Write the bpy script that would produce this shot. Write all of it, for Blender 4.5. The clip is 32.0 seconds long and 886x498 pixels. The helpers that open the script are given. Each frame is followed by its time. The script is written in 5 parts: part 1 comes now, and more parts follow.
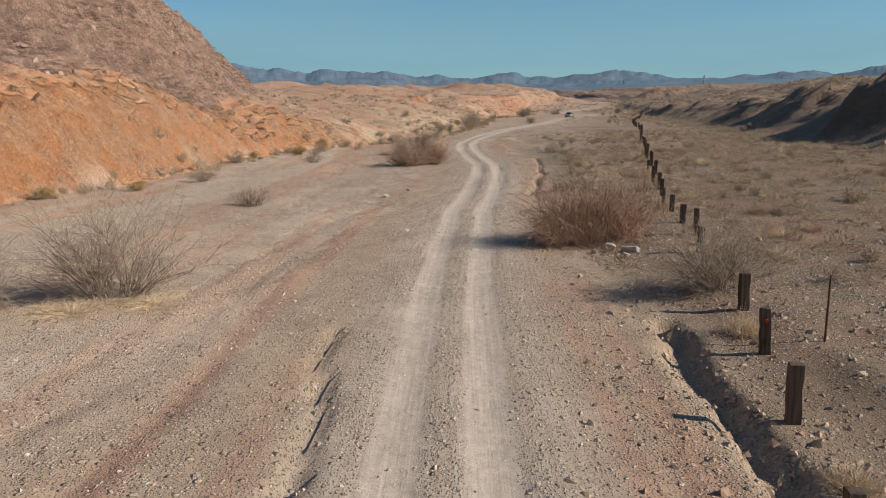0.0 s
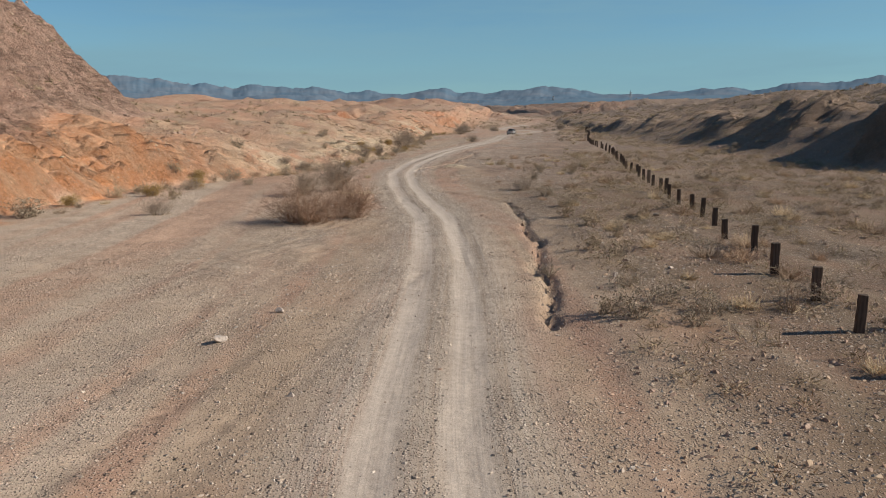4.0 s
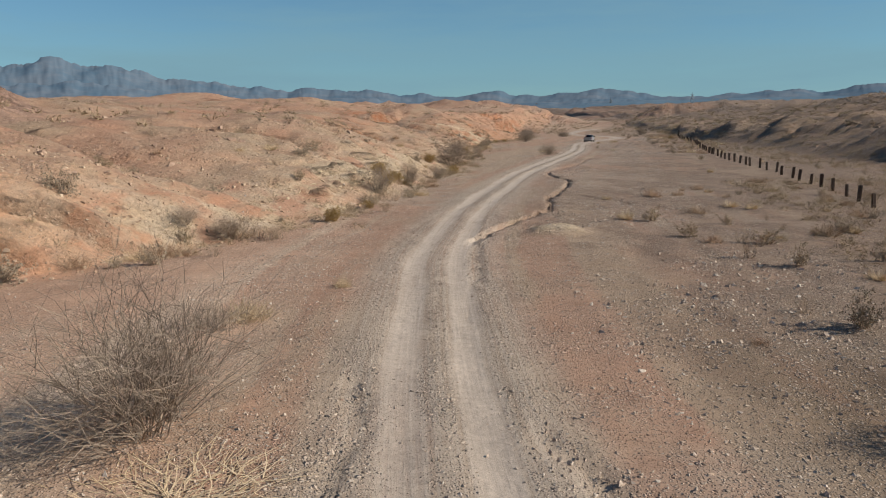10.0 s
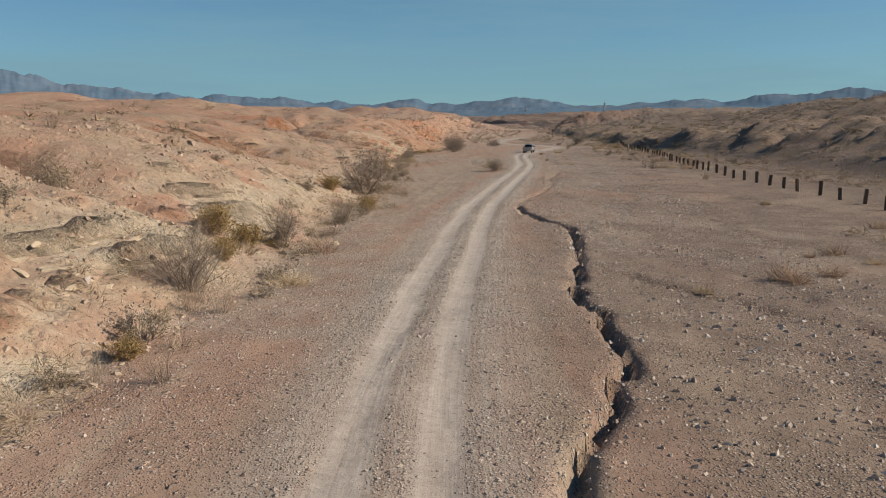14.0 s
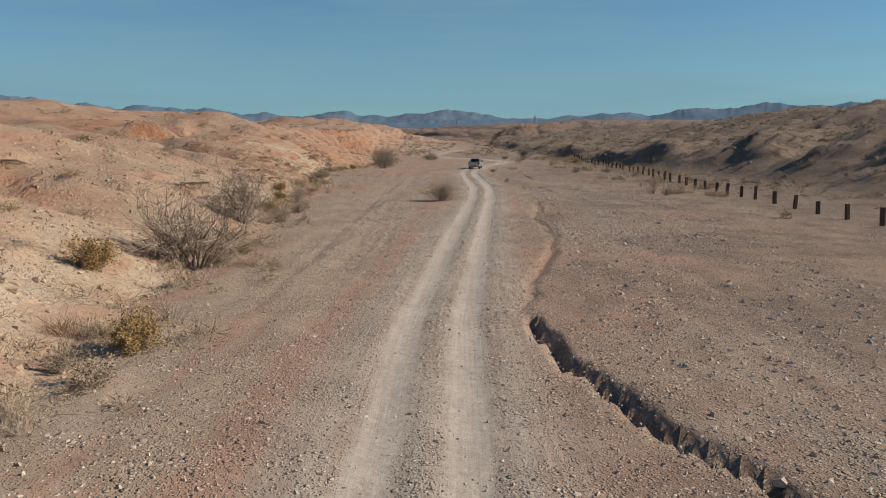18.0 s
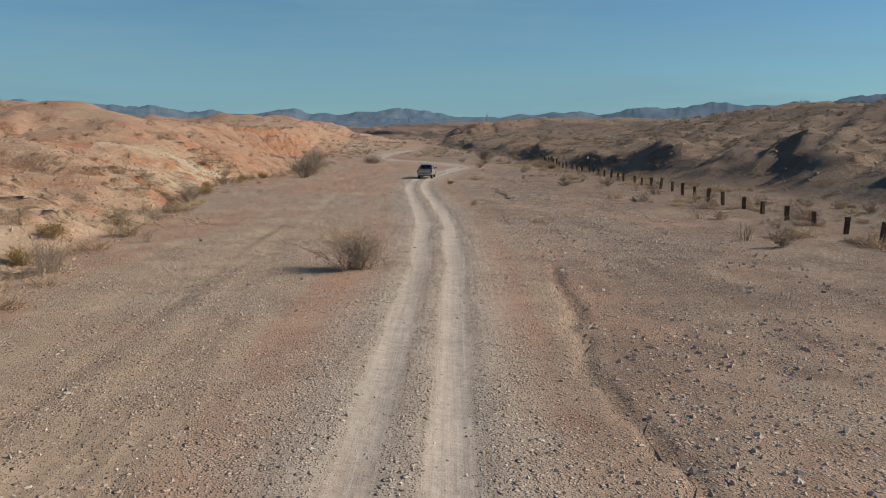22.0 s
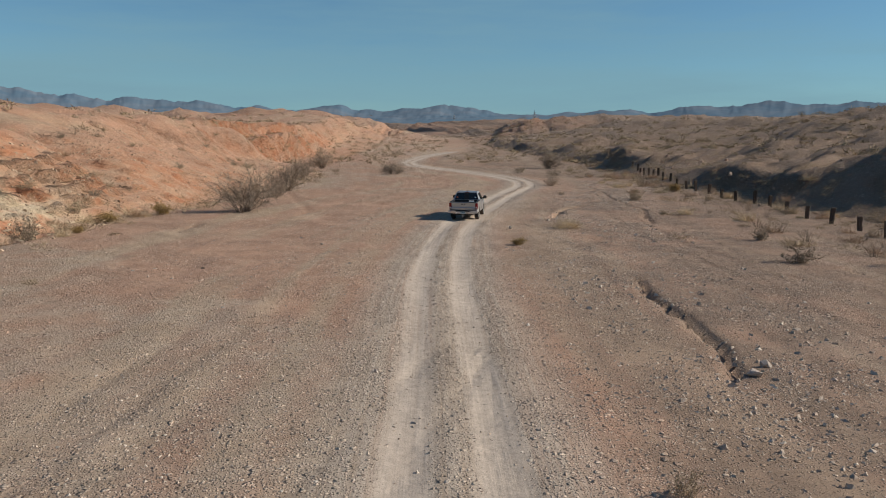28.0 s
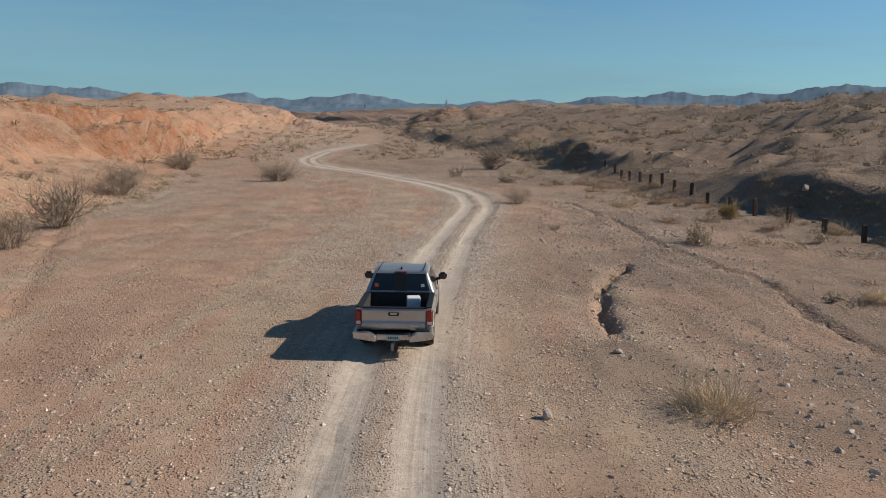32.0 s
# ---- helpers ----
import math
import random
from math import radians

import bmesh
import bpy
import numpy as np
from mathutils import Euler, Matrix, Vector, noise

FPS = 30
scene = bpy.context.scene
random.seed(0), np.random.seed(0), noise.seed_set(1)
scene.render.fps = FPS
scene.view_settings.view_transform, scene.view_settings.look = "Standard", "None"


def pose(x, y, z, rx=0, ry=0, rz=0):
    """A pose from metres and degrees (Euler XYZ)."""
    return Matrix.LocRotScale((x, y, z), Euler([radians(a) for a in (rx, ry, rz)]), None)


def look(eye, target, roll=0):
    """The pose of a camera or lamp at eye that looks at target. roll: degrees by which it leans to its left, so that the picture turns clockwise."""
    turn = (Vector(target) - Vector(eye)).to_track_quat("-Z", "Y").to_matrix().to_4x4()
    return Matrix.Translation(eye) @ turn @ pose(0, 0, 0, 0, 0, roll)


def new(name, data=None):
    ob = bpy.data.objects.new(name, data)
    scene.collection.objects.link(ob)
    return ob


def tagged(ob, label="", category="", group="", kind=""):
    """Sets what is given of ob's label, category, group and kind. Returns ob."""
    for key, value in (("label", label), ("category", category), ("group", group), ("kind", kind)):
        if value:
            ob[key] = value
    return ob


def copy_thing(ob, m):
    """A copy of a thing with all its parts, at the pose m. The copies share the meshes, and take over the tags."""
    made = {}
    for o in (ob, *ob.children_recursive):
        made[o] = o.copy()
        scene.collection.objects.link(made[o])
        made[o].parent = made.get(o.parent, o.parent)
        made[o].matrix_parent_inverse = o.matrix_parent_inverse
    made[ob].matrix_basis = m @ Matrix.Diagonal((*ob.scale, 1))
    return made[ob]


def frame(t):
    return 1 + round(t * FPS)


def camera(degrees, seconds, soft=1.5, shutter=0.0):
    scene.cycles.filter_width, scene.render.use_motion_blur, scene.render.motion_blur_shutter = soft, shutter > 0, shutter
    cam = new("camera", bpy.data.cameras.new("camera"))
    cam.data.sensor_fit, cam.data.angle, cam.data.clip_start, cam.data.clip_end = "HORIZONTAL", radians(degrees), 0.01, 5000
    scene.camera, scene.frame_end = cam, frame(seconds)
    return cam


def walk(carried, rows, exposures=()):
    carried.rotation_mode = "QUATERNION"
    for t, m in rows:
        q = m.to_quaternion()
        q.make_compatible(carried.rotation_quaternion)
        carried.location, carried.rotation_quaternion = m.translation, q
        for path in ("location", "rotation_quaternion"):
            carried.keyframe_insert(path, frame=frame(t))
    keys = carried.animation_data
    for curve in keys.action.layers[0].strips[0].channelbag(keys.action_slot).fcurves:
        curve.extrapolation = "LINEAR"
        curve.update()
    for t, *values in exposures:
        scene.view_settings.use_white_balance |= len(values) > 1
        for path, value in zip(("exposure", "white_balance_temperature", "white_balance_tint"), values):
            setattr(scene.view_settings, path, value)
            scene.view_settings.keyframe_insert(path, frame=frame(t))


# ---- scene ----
cam = camera(61.5, 32.0, soft=1.0)
METRES, EYE, TILT, LEAN, TURN = 239.0, 5.5, 0.0, 0.0, 0.0
ROWS = [
    (0.0, 0.0, 0.0, 0.0, -0.1, -11.18, 0.49),
    (0.5, 0.0001, 0.0138, -0.0001, -0.26, -11.16, 0.52),
    (1.0, 0.0002, 0.0256, -0.0, -0.57, -11.09, 0.53),
    (1.5, 0.0002, 0.0381, 0.0001, -0.94, -10.94, 0.56),
    (2.0, 0.0003, 0.0518, 0.0002, -1.37, -10.72, 0.57),
    (2.5, 0.0006, 0.0639, 0.0006, -1.85, -10.59, 0.58),
    (4.5, 0.0037, 0.1219, -0.0002, -5.76, -9.79, 0.52),
    (5.0, 0.005, 0.1366, -0.0004, -5.65, -9.48, 0.52),
    (5.5, 0.0065, 0.1537, -0.0005, -5.52, -9.22, 0.53),
    (6.0, 0.0078, 0.1687, -0.0004, -5.29, -9.12, 0.53),
    (6.5, 0.0091, 0.1846, -0.0001, -4.98, -9.08, 0.53),
    (7.0, 0.0103, 0.2016, 0.0, -4.52, -9.06, 0.55),
    (7.5, 0.0112, 0.2163, 0.0003, -3.65, -9.16, 0.54),
    (8.0, 0.0118, 0.2329, 0.0006, -2.08, -9.32, 0.54),
    (8.5, 0.012, 0.2474, 0.0006, -0.67, -9.56, 0.57),
    (9.0, 0.0121, 0.2628, 0.0005, -0.42, -9.77, 0.57),
    (9.5, 0.0121, 0.2791, 0.0004, -0.79, -9.82, 0.54),
    (10.0, 0.0121, 0.2934, 0.0001, -1.24, -9.8, 0.53),
    (10.5, 0.0121, 0.3093, -0.0003, -1.58, -9.8, 0.55),
    (11.0, 0.0122, 0.3231, -0.0007, -1.83, -9.81, 0.51),
    (11.5, 0.0123, 0.3385, -0.001, -2.16, -9.65, 0.5),
    (12.0, 0.0126, 0.3553, -0.0011, -2.72, -9.51, 0.48),
    (12.5, 0.0133, 0.3704, -0.0007, -4.13, -9.37, 0.51),
    (13.0, 0.0145, 0.388, -0.0006, -6.13, -9.31, 0.49),
    (13.5, 0.0158, 0.4034, -0.0008, -7.25, -9.29, 0.43),
    (14.0, 0.0174, 0.4195, -0.0011, -7.58, -9.25, 0.41),
    (14.5, 0.0191, 0.4361, -0.0013, -7.67, -9.26, 0.38),
    (15.0, 0.0206, 0.4502, -0.0017, -8.49, -9.26, 0.35),
    (15.5, 0.0228, 0.4662, -0.0021, -10.09, -9.14, 0.31),
    (17.5, 0.0336, 0.5272, -0.0026, -12.4, -8.39, 0.25),
    (18.0, 0.0375, 0.5446, -0.0026, -12.78, -8.34, 0.27),
    (18.5, 0.0412, 0.5601, -0.0023, -14.06, -8.37, 0.23),
    (19.0, 0.0455, 0.5768, -0.0023, -14.92, -8.4, 0.22),
    (19.5, 0.0503, 0.5944, -0.0023, -15.56, -8.45, 0.24),
    (20.0, 0.0544, 0.6094, -0.0022, -15.79, -8.52, 0.28),
    (20.5, 0.0591, 0.626, -0.0022, -15.97, -8.57, 0.25),
    (21.0, 0.0633, 0.6401, -0.0021, -16.17, -8.59, 0.24),
    (21.5, 0.0677, 0.6549, -0.002, -16.23, -8.53, 0.2),
    (22.0, 0.0726, 0.6711, -0.0019, -16.43, -8.46, 0.18),
    (22.5, 0.077, 0.6857, -0.0017, -16.64, -8.38, 0.18),
    (23.0, 0.0821, 0.7027, -0.0013, -16.87, -8.34, 0.16),
    (23.5, 0.0868, 0.718, -0.001, -17.01, -8.42, 0.11),
    (24.0, 0.092, 0.7346, -0.0007, -16.86, -8.64, 0.11),
    (24.5, 0.0975, 0.7525, -0.0005, -16.45, -8.81, 0.06),
    (25.0, 0.1021, 0.768, -0.0001, -16.01, -8.95, 0.05),
    (25.5, 0.1066, 0.7842, -0.0002, -15.48, -9.14, 0.05),
    (26.0, 0.1108, 0.7999, -0.0005, -14.45, -9.27, 0.03),
    (26.5, 0.1144, 0.8141, -0.0008, -13.41, -9.29, 0.05),
    (28.5, 0.1267, 0.8702, 0.0004, -13.01, -8.58, -0.34),
    (29.0, 0.1301, 0.8862, 0.0009, -13.18, -8.66, -0.33),
    (29.5, 0.1341, 0.9046, 0.0015, -13.37, -8.88, -0.35),
    (30.0, 0.1375, 0.9199, 0.0017, -13.61, -9.22, -0.35),
    (30.5, 0.1413, 0.9365, 0.0013, -14.1, -9.7, -0.33),
    (31.0, 0.1452, 0.9517, 0.0008, -15.62, -9.84, -0.32),
    (31.5, 0.1494, 0.9658, 0.0005, -17.97, -9.72, -0.37),
    (32.0, 0.1547, 0.9819, 0.0002, -19.7, -9.43, -0.44),
]
walk(cam, [(t, pose(0, 0, EYE, TILT, LEAN, TURN) @ pose(METRES * x, METRES * y, METRES * z, 90 + pitch, roll, yaw)) for t, x, y, z, yaw, pitch, roll in ROWS],
     exposures=[(0.0, 0.10), (6.0, 0.03), (13.0, -0.05), (24.0, -0.06), (30.0, -0.07), (31.0, -0.06), (32.0, 0.06)])

# ---- light ----
SUN_DIR = Vector((0.855, -0.145, 0.498)).normalized()   # towards the sun
world = bpy.data.worlds.new("desert_sky")
scene.world = world
world.use_nodes = True
_n, _l = world.node_tree.nodes, world.node_tree.links
sky = _n.new("ShaderNodeTexSky")
sky.sky_type, sky.sun_disc = "NISHITA", False
sky.sun_elevation = math.asin(SUN_DIR.z)
sky.sun_rotation = math.atan2(SUN_DIR.x, SUN_DIR.y)
sky.altitude, sky.air_density, sky.dust_density, sky.ozone_density = 800, 1.0, 0.15, 3.5
# thin high veil of cloud over the blue
_tc = _n.new("ShaderNodeTexCoord")
_mp = _n.new("ShaderNodeMapping")
_mp.inputs["Scale"].default_value = (1.2, 1.2, 9.0)
_cl = _n.new("ShaderNodeTexNoise")
_cl.inputs["Scale"].default_value, _cl.inputs["Detail"].default_value, _cl.inputs["Roughness"].default_value = 1.6, 6.0, 0.6
_cr = _n.new("ShaderNodeMapRange")
for _k, _v in zip(("From Min", "From Max", "To Min", "To Max"), (0.40, 0.70, -0.12, 0.42)):
    _cr.inputs[_k].default_value = _v
_sep = _n.new("ShaderNodeSeparateXYZ")
_el = _n.new("ShaderNodeMapRange")
for _k, _v in zip(("From Min", "From Max", "To Min", "To Max"), (0.0, 0.36, 0.72, -0.15)):
    _el.inputs[_k].default_value = _v
_add = _n.new("ShaderNodeMath")
_add.operation, _add.use_clamp = "ADD", True
_mx = _n.new("ShaderNodeMix")
_mx.data_type = "RGBA"
_mx.inputs[7].default_value = (2.62, 4.75, 5.75, 1)
_l.new(_tc.outputs["Generated"], _sep.inputs[0])
_l.new(_sep.outputs["Z"], _el.inputs["Value"])
_l.new(_el.outputs["Result"], _add.inputs[0])
_l.new(_cr.outputs["Result"], _add.inputs[1])
_l.new(_tc.outputs["Generated"], _mp.inputs["Vector"])
_l.new(_mp.outputs["Vector"], _cl.inputs["Vector"])
_l.new(_cl.outputs["Fac"], _cr.inputs["Value"])
_l.new(_add.outputs[0], _mx.inputs[0])
_tint = _n.new("ShaderNodeMix")
_tint.data_type, _tint.blend_type = "RGBA", "MULTIPLY"
_tint.inputs[0].default_value, _tint.inputs[7].default_value = 1.0, (0.70, 0.99, 1.08, 1)
_l.new(sky.outputs["Color"], _tint.inputs[6])
_l.new(_tint.outputs[2], _mx.inputs[6])
_l.new(_mx.outputs[2], _n["Background"].inputs["Color"])
_n["Background"].inputs["Strength"].default_value = 0.078
sun = new("sun", bpy.data.lights.new("sun", "SUN"))
sun.data.energy, sun.data.angle, sun.data.color = 5.0, radians(0.55), (1.0, 0.91, 0.80)
sun.matrix_world = look((0, 0, 0), -SUN_DIR) @ Matrix.Identity(4)


# ---- numeric noise ----
def lattice(ix, iy, s):
    h = (ix.astype(np.int64) * 374761393 + iy.astype(np.int64) * 668265263 + s * 982451653) & 0xFFFFFFFF
    h = ((h ^ (h >> 13)) * 1274126177) & 0xFFFFFFFF
    h = ((h ^ (h >> 16)) * 2246822519) & 0xFFFFFFFF
    return (h & 0xFFFFFF) / 8388607.5 - 1.0


def vn(x, y, s=0):
    """Smooth value noise, -1 to 1."""
    ix, iy = np.floor(x), np.floor(y)
    fx, fy = x - ix, y - iy
    fx, fy = fx * fx * fx * (fx * (fx * 6 - 15) + 10), fy * fy * fy * (fy * (fy * 6 - 15) + 10)
    a, b = lattice(ix, iy, s), lattice(ix + 1, iy, s)
    c, d = lattice(ix, iy + 1, s), lattice(ix + 1, iy + 1, s)
    return (a + (b - a) * fx) * (1 - fy) + (c + (d - c) * fx) * fy


def fbm(x, y, s=0, octaves=4, gain=0.5):
    out, amp = 0.0, 1.0
    for k in range(octaves):
        out = out + amp * vn(x + 17.3 * k, y - 9.1 * k, s + k)
        x, y, amp = x * 2.03, y * 2.03, amp * gain
    return out


def ridged(x, y, s=0, octaves=4):
    out, amp = 0.0, 1.0
    for k in range(octaves):
        out = out + amp * (1 - np.abs(vn(x, y, s + k)) * 2)
        x, y, amp = x * 2.1 + 5.2, y * 2.1 - 3.7, amp * 0.5
    return out / 1.6


def step(a, b, x):
    t = np.clip((x - a) / (b - a), 0, 1)
    return t * t * (3 - 2 * t)


def course(points, soft=4.0):
    """A smooth line x(y) through a few bends (y, x)."""
    ys, xs = [p[0] for p in points], [p[1] for p in points]
    grid = np.arange(ys[0], ys[-1] + 1, 1.0)
    line = np.interp(grid, ys, xs)
    k = np.exp(-0.5 * (np.arange(-12, 13) / soft) ** 2)
    line = np.convolve(np.pad(line, 12, mode="edge"), k / k.sum(), "valid")
    return lambda y: np.interp(y, grid, line)


# ---- plan of the wash ----
ROAD = course([(-80, -0.6), (0, -0.3), (20, 0.2), (38, 1.3), (53, 3.2), (65, 3.9), (76, 3.4), (86, 3.0), (100, 3.2), (116, 5.4), (135, 9.6), (149, 13.0),
               (160, 16.4), (176, 21.4), (192, 26.4), (203, 29.5), (215, 32.2), (233, 36.0), (244, 39.0), (252, 42.0), (259, 45.0), (266, 48.4), (273, 51.8),
               (281, 56.2), (291, 59.6), (303, 60.2), (321, 58.0), (338, 54.8), (350, 56.0), (379, 65), (413, 80), (500, 106), (700, 150)], 2.5)
AXIS = course([(-80, -3), (0, -2), (60, 1), (100, 4), (150, 13), (200, 28), (250, 42), (300, 55), (400, 75), (700, 150)], 9)
TOE_LEFT = course([(-80, -30), (0, -28), (40, -25), (53, -22), (64, -20.6), (76, -19.5), (86, -18.2), (92, -16), (96, -13), (100, -9.4), (104, -6.6), (110, -4.6), (116, -1.8), (122, 0.0),
                   (128, 1.0), (134, 1.7), (141, 3.0), (152, 4.6), (164, 6.8), (180, 8.2), (187, 9.8), (198, 10.6), (222, 13.2), (243, 16.0), (254, 18.8), (264, 23.5), (275, 27),
                   (290, 31.4), (306, 35), (338, 38.6), (404, 52), (500, 72), (700, 118)], 2.5)
TOE_RIGHT = course([(-80, 30), (0, 37), (40, 42), (80, 46), (105, 49), (125, 50.5), (150, 52), (182, 57.5), (210, 64), (232, 66.5), (260, 70), (280, 74),
                    (300, 79), (325, 86), (345, 91), (400, 98), (490, 112), (700, 185)], 4)
FENCE = course([(-10, 0.5), (12.4, 6.25), (19.7, 8.1), (32, 10.4), (41, 12.0), (51, 14.5), (62, 17.1), (76, 20.9), (108, 28.6), (139.5, 37.0), (162, 41.6),
                (176, 44.6), (184, 46.5), (207, 53.4), (229, 60.0), (260, 68.6), (275, 72.0), (288, 76), (305, 82), (323, 87), (340, 92)], 3)
RISE_LEFT = course([(-80, 7.5), (60, 7.2), (86, 6.6), (98, 6.4), (108, 5.2), (125, 5.2), (150, 5.3), (180, 5.2), (205, 5.0), (225, 5.6), (245, 6.6), (262, 7.6), (300, 7.4), (700, 7)], 4)
REACH_LEFT = course([(-80, 3.2), (72, 3.4), (95, 6.2), (110, 6.6), (130, 6.4), (165, 6.8), (200, 6.4), (228, 6.6), (250, 7.2), (280, 8.5), (700, 9)], 4)
HILL_FOOT = course([(-80, -34), (0, -33), (50, -31), (75, -27), (92, -24.5), (105, -24.5), (120, -26), (131, -28), (145, -34), (160, -48), (200, -110), (700, -300)], 4)
HILL_TOP = course([(-80, 18), (40, 17), (80, 15), (100, 13), (120, 12), (135, 11), (160, 7), (200, 2), (700, 0)], 5)
FACE_RIGHT = course([(-80, 5), (30, 5), (70, 6.5), (100, 7.5), (140, 6.5), (170, 4.6), (200, 3.4), (240, 2.8), (262, 3.3), (276, 3.1), (292, 2.2), (330, 2.6), (420, 3.0), (700, 3.0)], 6)
CAP_RIGHT = course([(-80, 10), (60, 12), (100, 13), (160, 12), (250, 12.5), (300, 12), (380, 10), (700, 12)], 8)


def bends(points):
    return [Vector((x, y)) for x, y in points]


GULLIES = [  # bends, depth, width
    (bends([(5.0, 7.5), (5.0, 10.5), (5.1, 13.5), (5.2, 15.4), (5.6, 18)]), 0.42, 0.7),
    (bends([(-2.2, 7), (-2.3, 11), (-2.45, 13.2), (-2.65, 15.6), (-2.7, 17.7)]), 0.2, 0.24),
    (bends([(5.2, 44.4), (6.2, 48.4), (6.35, 50.6), (6.6, 52.2), (6.8, 53.4), (7.5, 55.9), (7.9, 58), (7.8, 60), (8.2, 63), (8.7, 65.1), (8.9, 68), (9.1, 71), (9.1, 73.3)]), 0.34, 0.22),
    (bends([(9.1, 73.3), (8.4, 75.0), (7.7, 77.0), (6.6, 78.9), (5.7, 80.4), (4.8, 82.6)]), 0.17, 0.3),
    (bends([(1.3, 86), (1.4, 82), (1.4, 79), (1.5, 76)]), 0.16, 0.14),
    (bends([(0.55, 79.6), (0.35, 77.8), (0.4, 75.8), (0.7, 74.4), (0.9, 72.8)]), 0.18, 0.14),
    (bends([(4.75, 95), (4.85, 99), (5.0, 103), (5.2, 104.8)]), 0.13, 0.2),
    (bends([(5.2, 104.8), (5.6, 106), (6.2, 107.8), (7.3, 109.7), (7.9, 111.3), (9.2, 113.2), (10.3, 115.8), (11.2, 119.8), (11.4, 122), (11.8, 124.2), (12.8, 126.3),
            (13.1, 127.8), (13.8, 129.9), (15.2, 134.6), (15.7, 137.6), (15.6, 139.2), (15.1, 141.3), (15.1, 143.4), (15.2, 145.8), (15.8, 148.9)]), 0.48, 0.31),
    (bends([(12.8, 126.3), (14.2, 125.6), (14.6, 124.0), (15.8, 121.0), (17.6, 117.2), (19.4, 113.6)]), 0.2, 0.2),
    (bends([(15.8, 148.9), (16.1, 150.8), (18.4, 156), (20.8, 161), (22.9, 165.8), (24.0, 170.4), (25.0, 175), (27.3, 180.4), (29.8, 187.5)]), 0.17, 0.24),
    (bends([(40.2, 219.4), (41.1, 221.4), (41.8, 224.1), (42.3, 226.9), (43.4, 230.4)]), 0.26, 0.26),
    (bends([(47.9, 251.4), (49.0, 253.8), (50.5, 256.3), (54.4, 260.6)]), 0.42, 0.34),
    (bends([(53.6, 248), (54.6, 250.9), (56.9, 255.8), (58.4, 263.3), (60.8, 270.6), (64.5, 284)]), 0.2, 0.3),
    (bends([(31.0, 279), (31.6, 270), (32.2, 259), (31.2, 256)]), 0.2, 0.22),
    (bends([(24.2, 248), (25.1, 252.2), (24.6, 254.6)]), 0.2, 0.22),
]


def to_line(x, y, pts):
    """Distance to a broken line, and the side on which a place lies (positive: right)."""
    best, side = np.full(x.shape, 1e9), np.zeros(x.shape)
    for a, b in zip(pts, pts[1:]):
        dx, dy = b.x - a.x, b.y - a.y
        k = np.clip(((x - a.x) * dx + (y - a.y) * dy) / (dx * dx + dy * dy), 0, 1)
        ex, ey = x - a.x - k * dx, y - a.y - k * dy
        d = np.hypot(ex, ey)
        near = d < best
        best = np.where(near, d, best)
        side = np.where(near, np.sign(dy) * np.sign(ex), side)
    return best, side


def ledges(z, h, x, y, s):
    """Worn strata: steps of about h in a slope."""
    q = (z + 0.5 * vn(x / 9, y / 9, s)) / h
    f = q - np.floor(q)
    return h * (np.floor(q) + step(0.35, 0.8, f) - q)


SIDE_VALLEYS = [  # bends, half width, share of the height that is cut away
    (bends([(12, 214), (3, 217), (-9, 223), (-28, 236)]), 4.2, 0.6),
    (bends([(9, 164), (0, 168), (-12, 172), (-30, 174)]), 3.2, 0.4),
    (bends([(20, 265), (9, 268), (0, 272)]), 3.0, 0.35),
    (bends([(-4, 114), (-10, 116), (-22, 119), (-34, 120)]), 2.2, 0.35),
    (bends([(1, 130), (-6, 131.5), (-14, 133)]), 1.8, 0.35),
    (bends([(4, 152), (-4, 154), (-14, 156)]), 2.0, 0.3),
    (bends([(12, 197), (3, 200), (-9, 204)]), 2.4, 0.3),
]


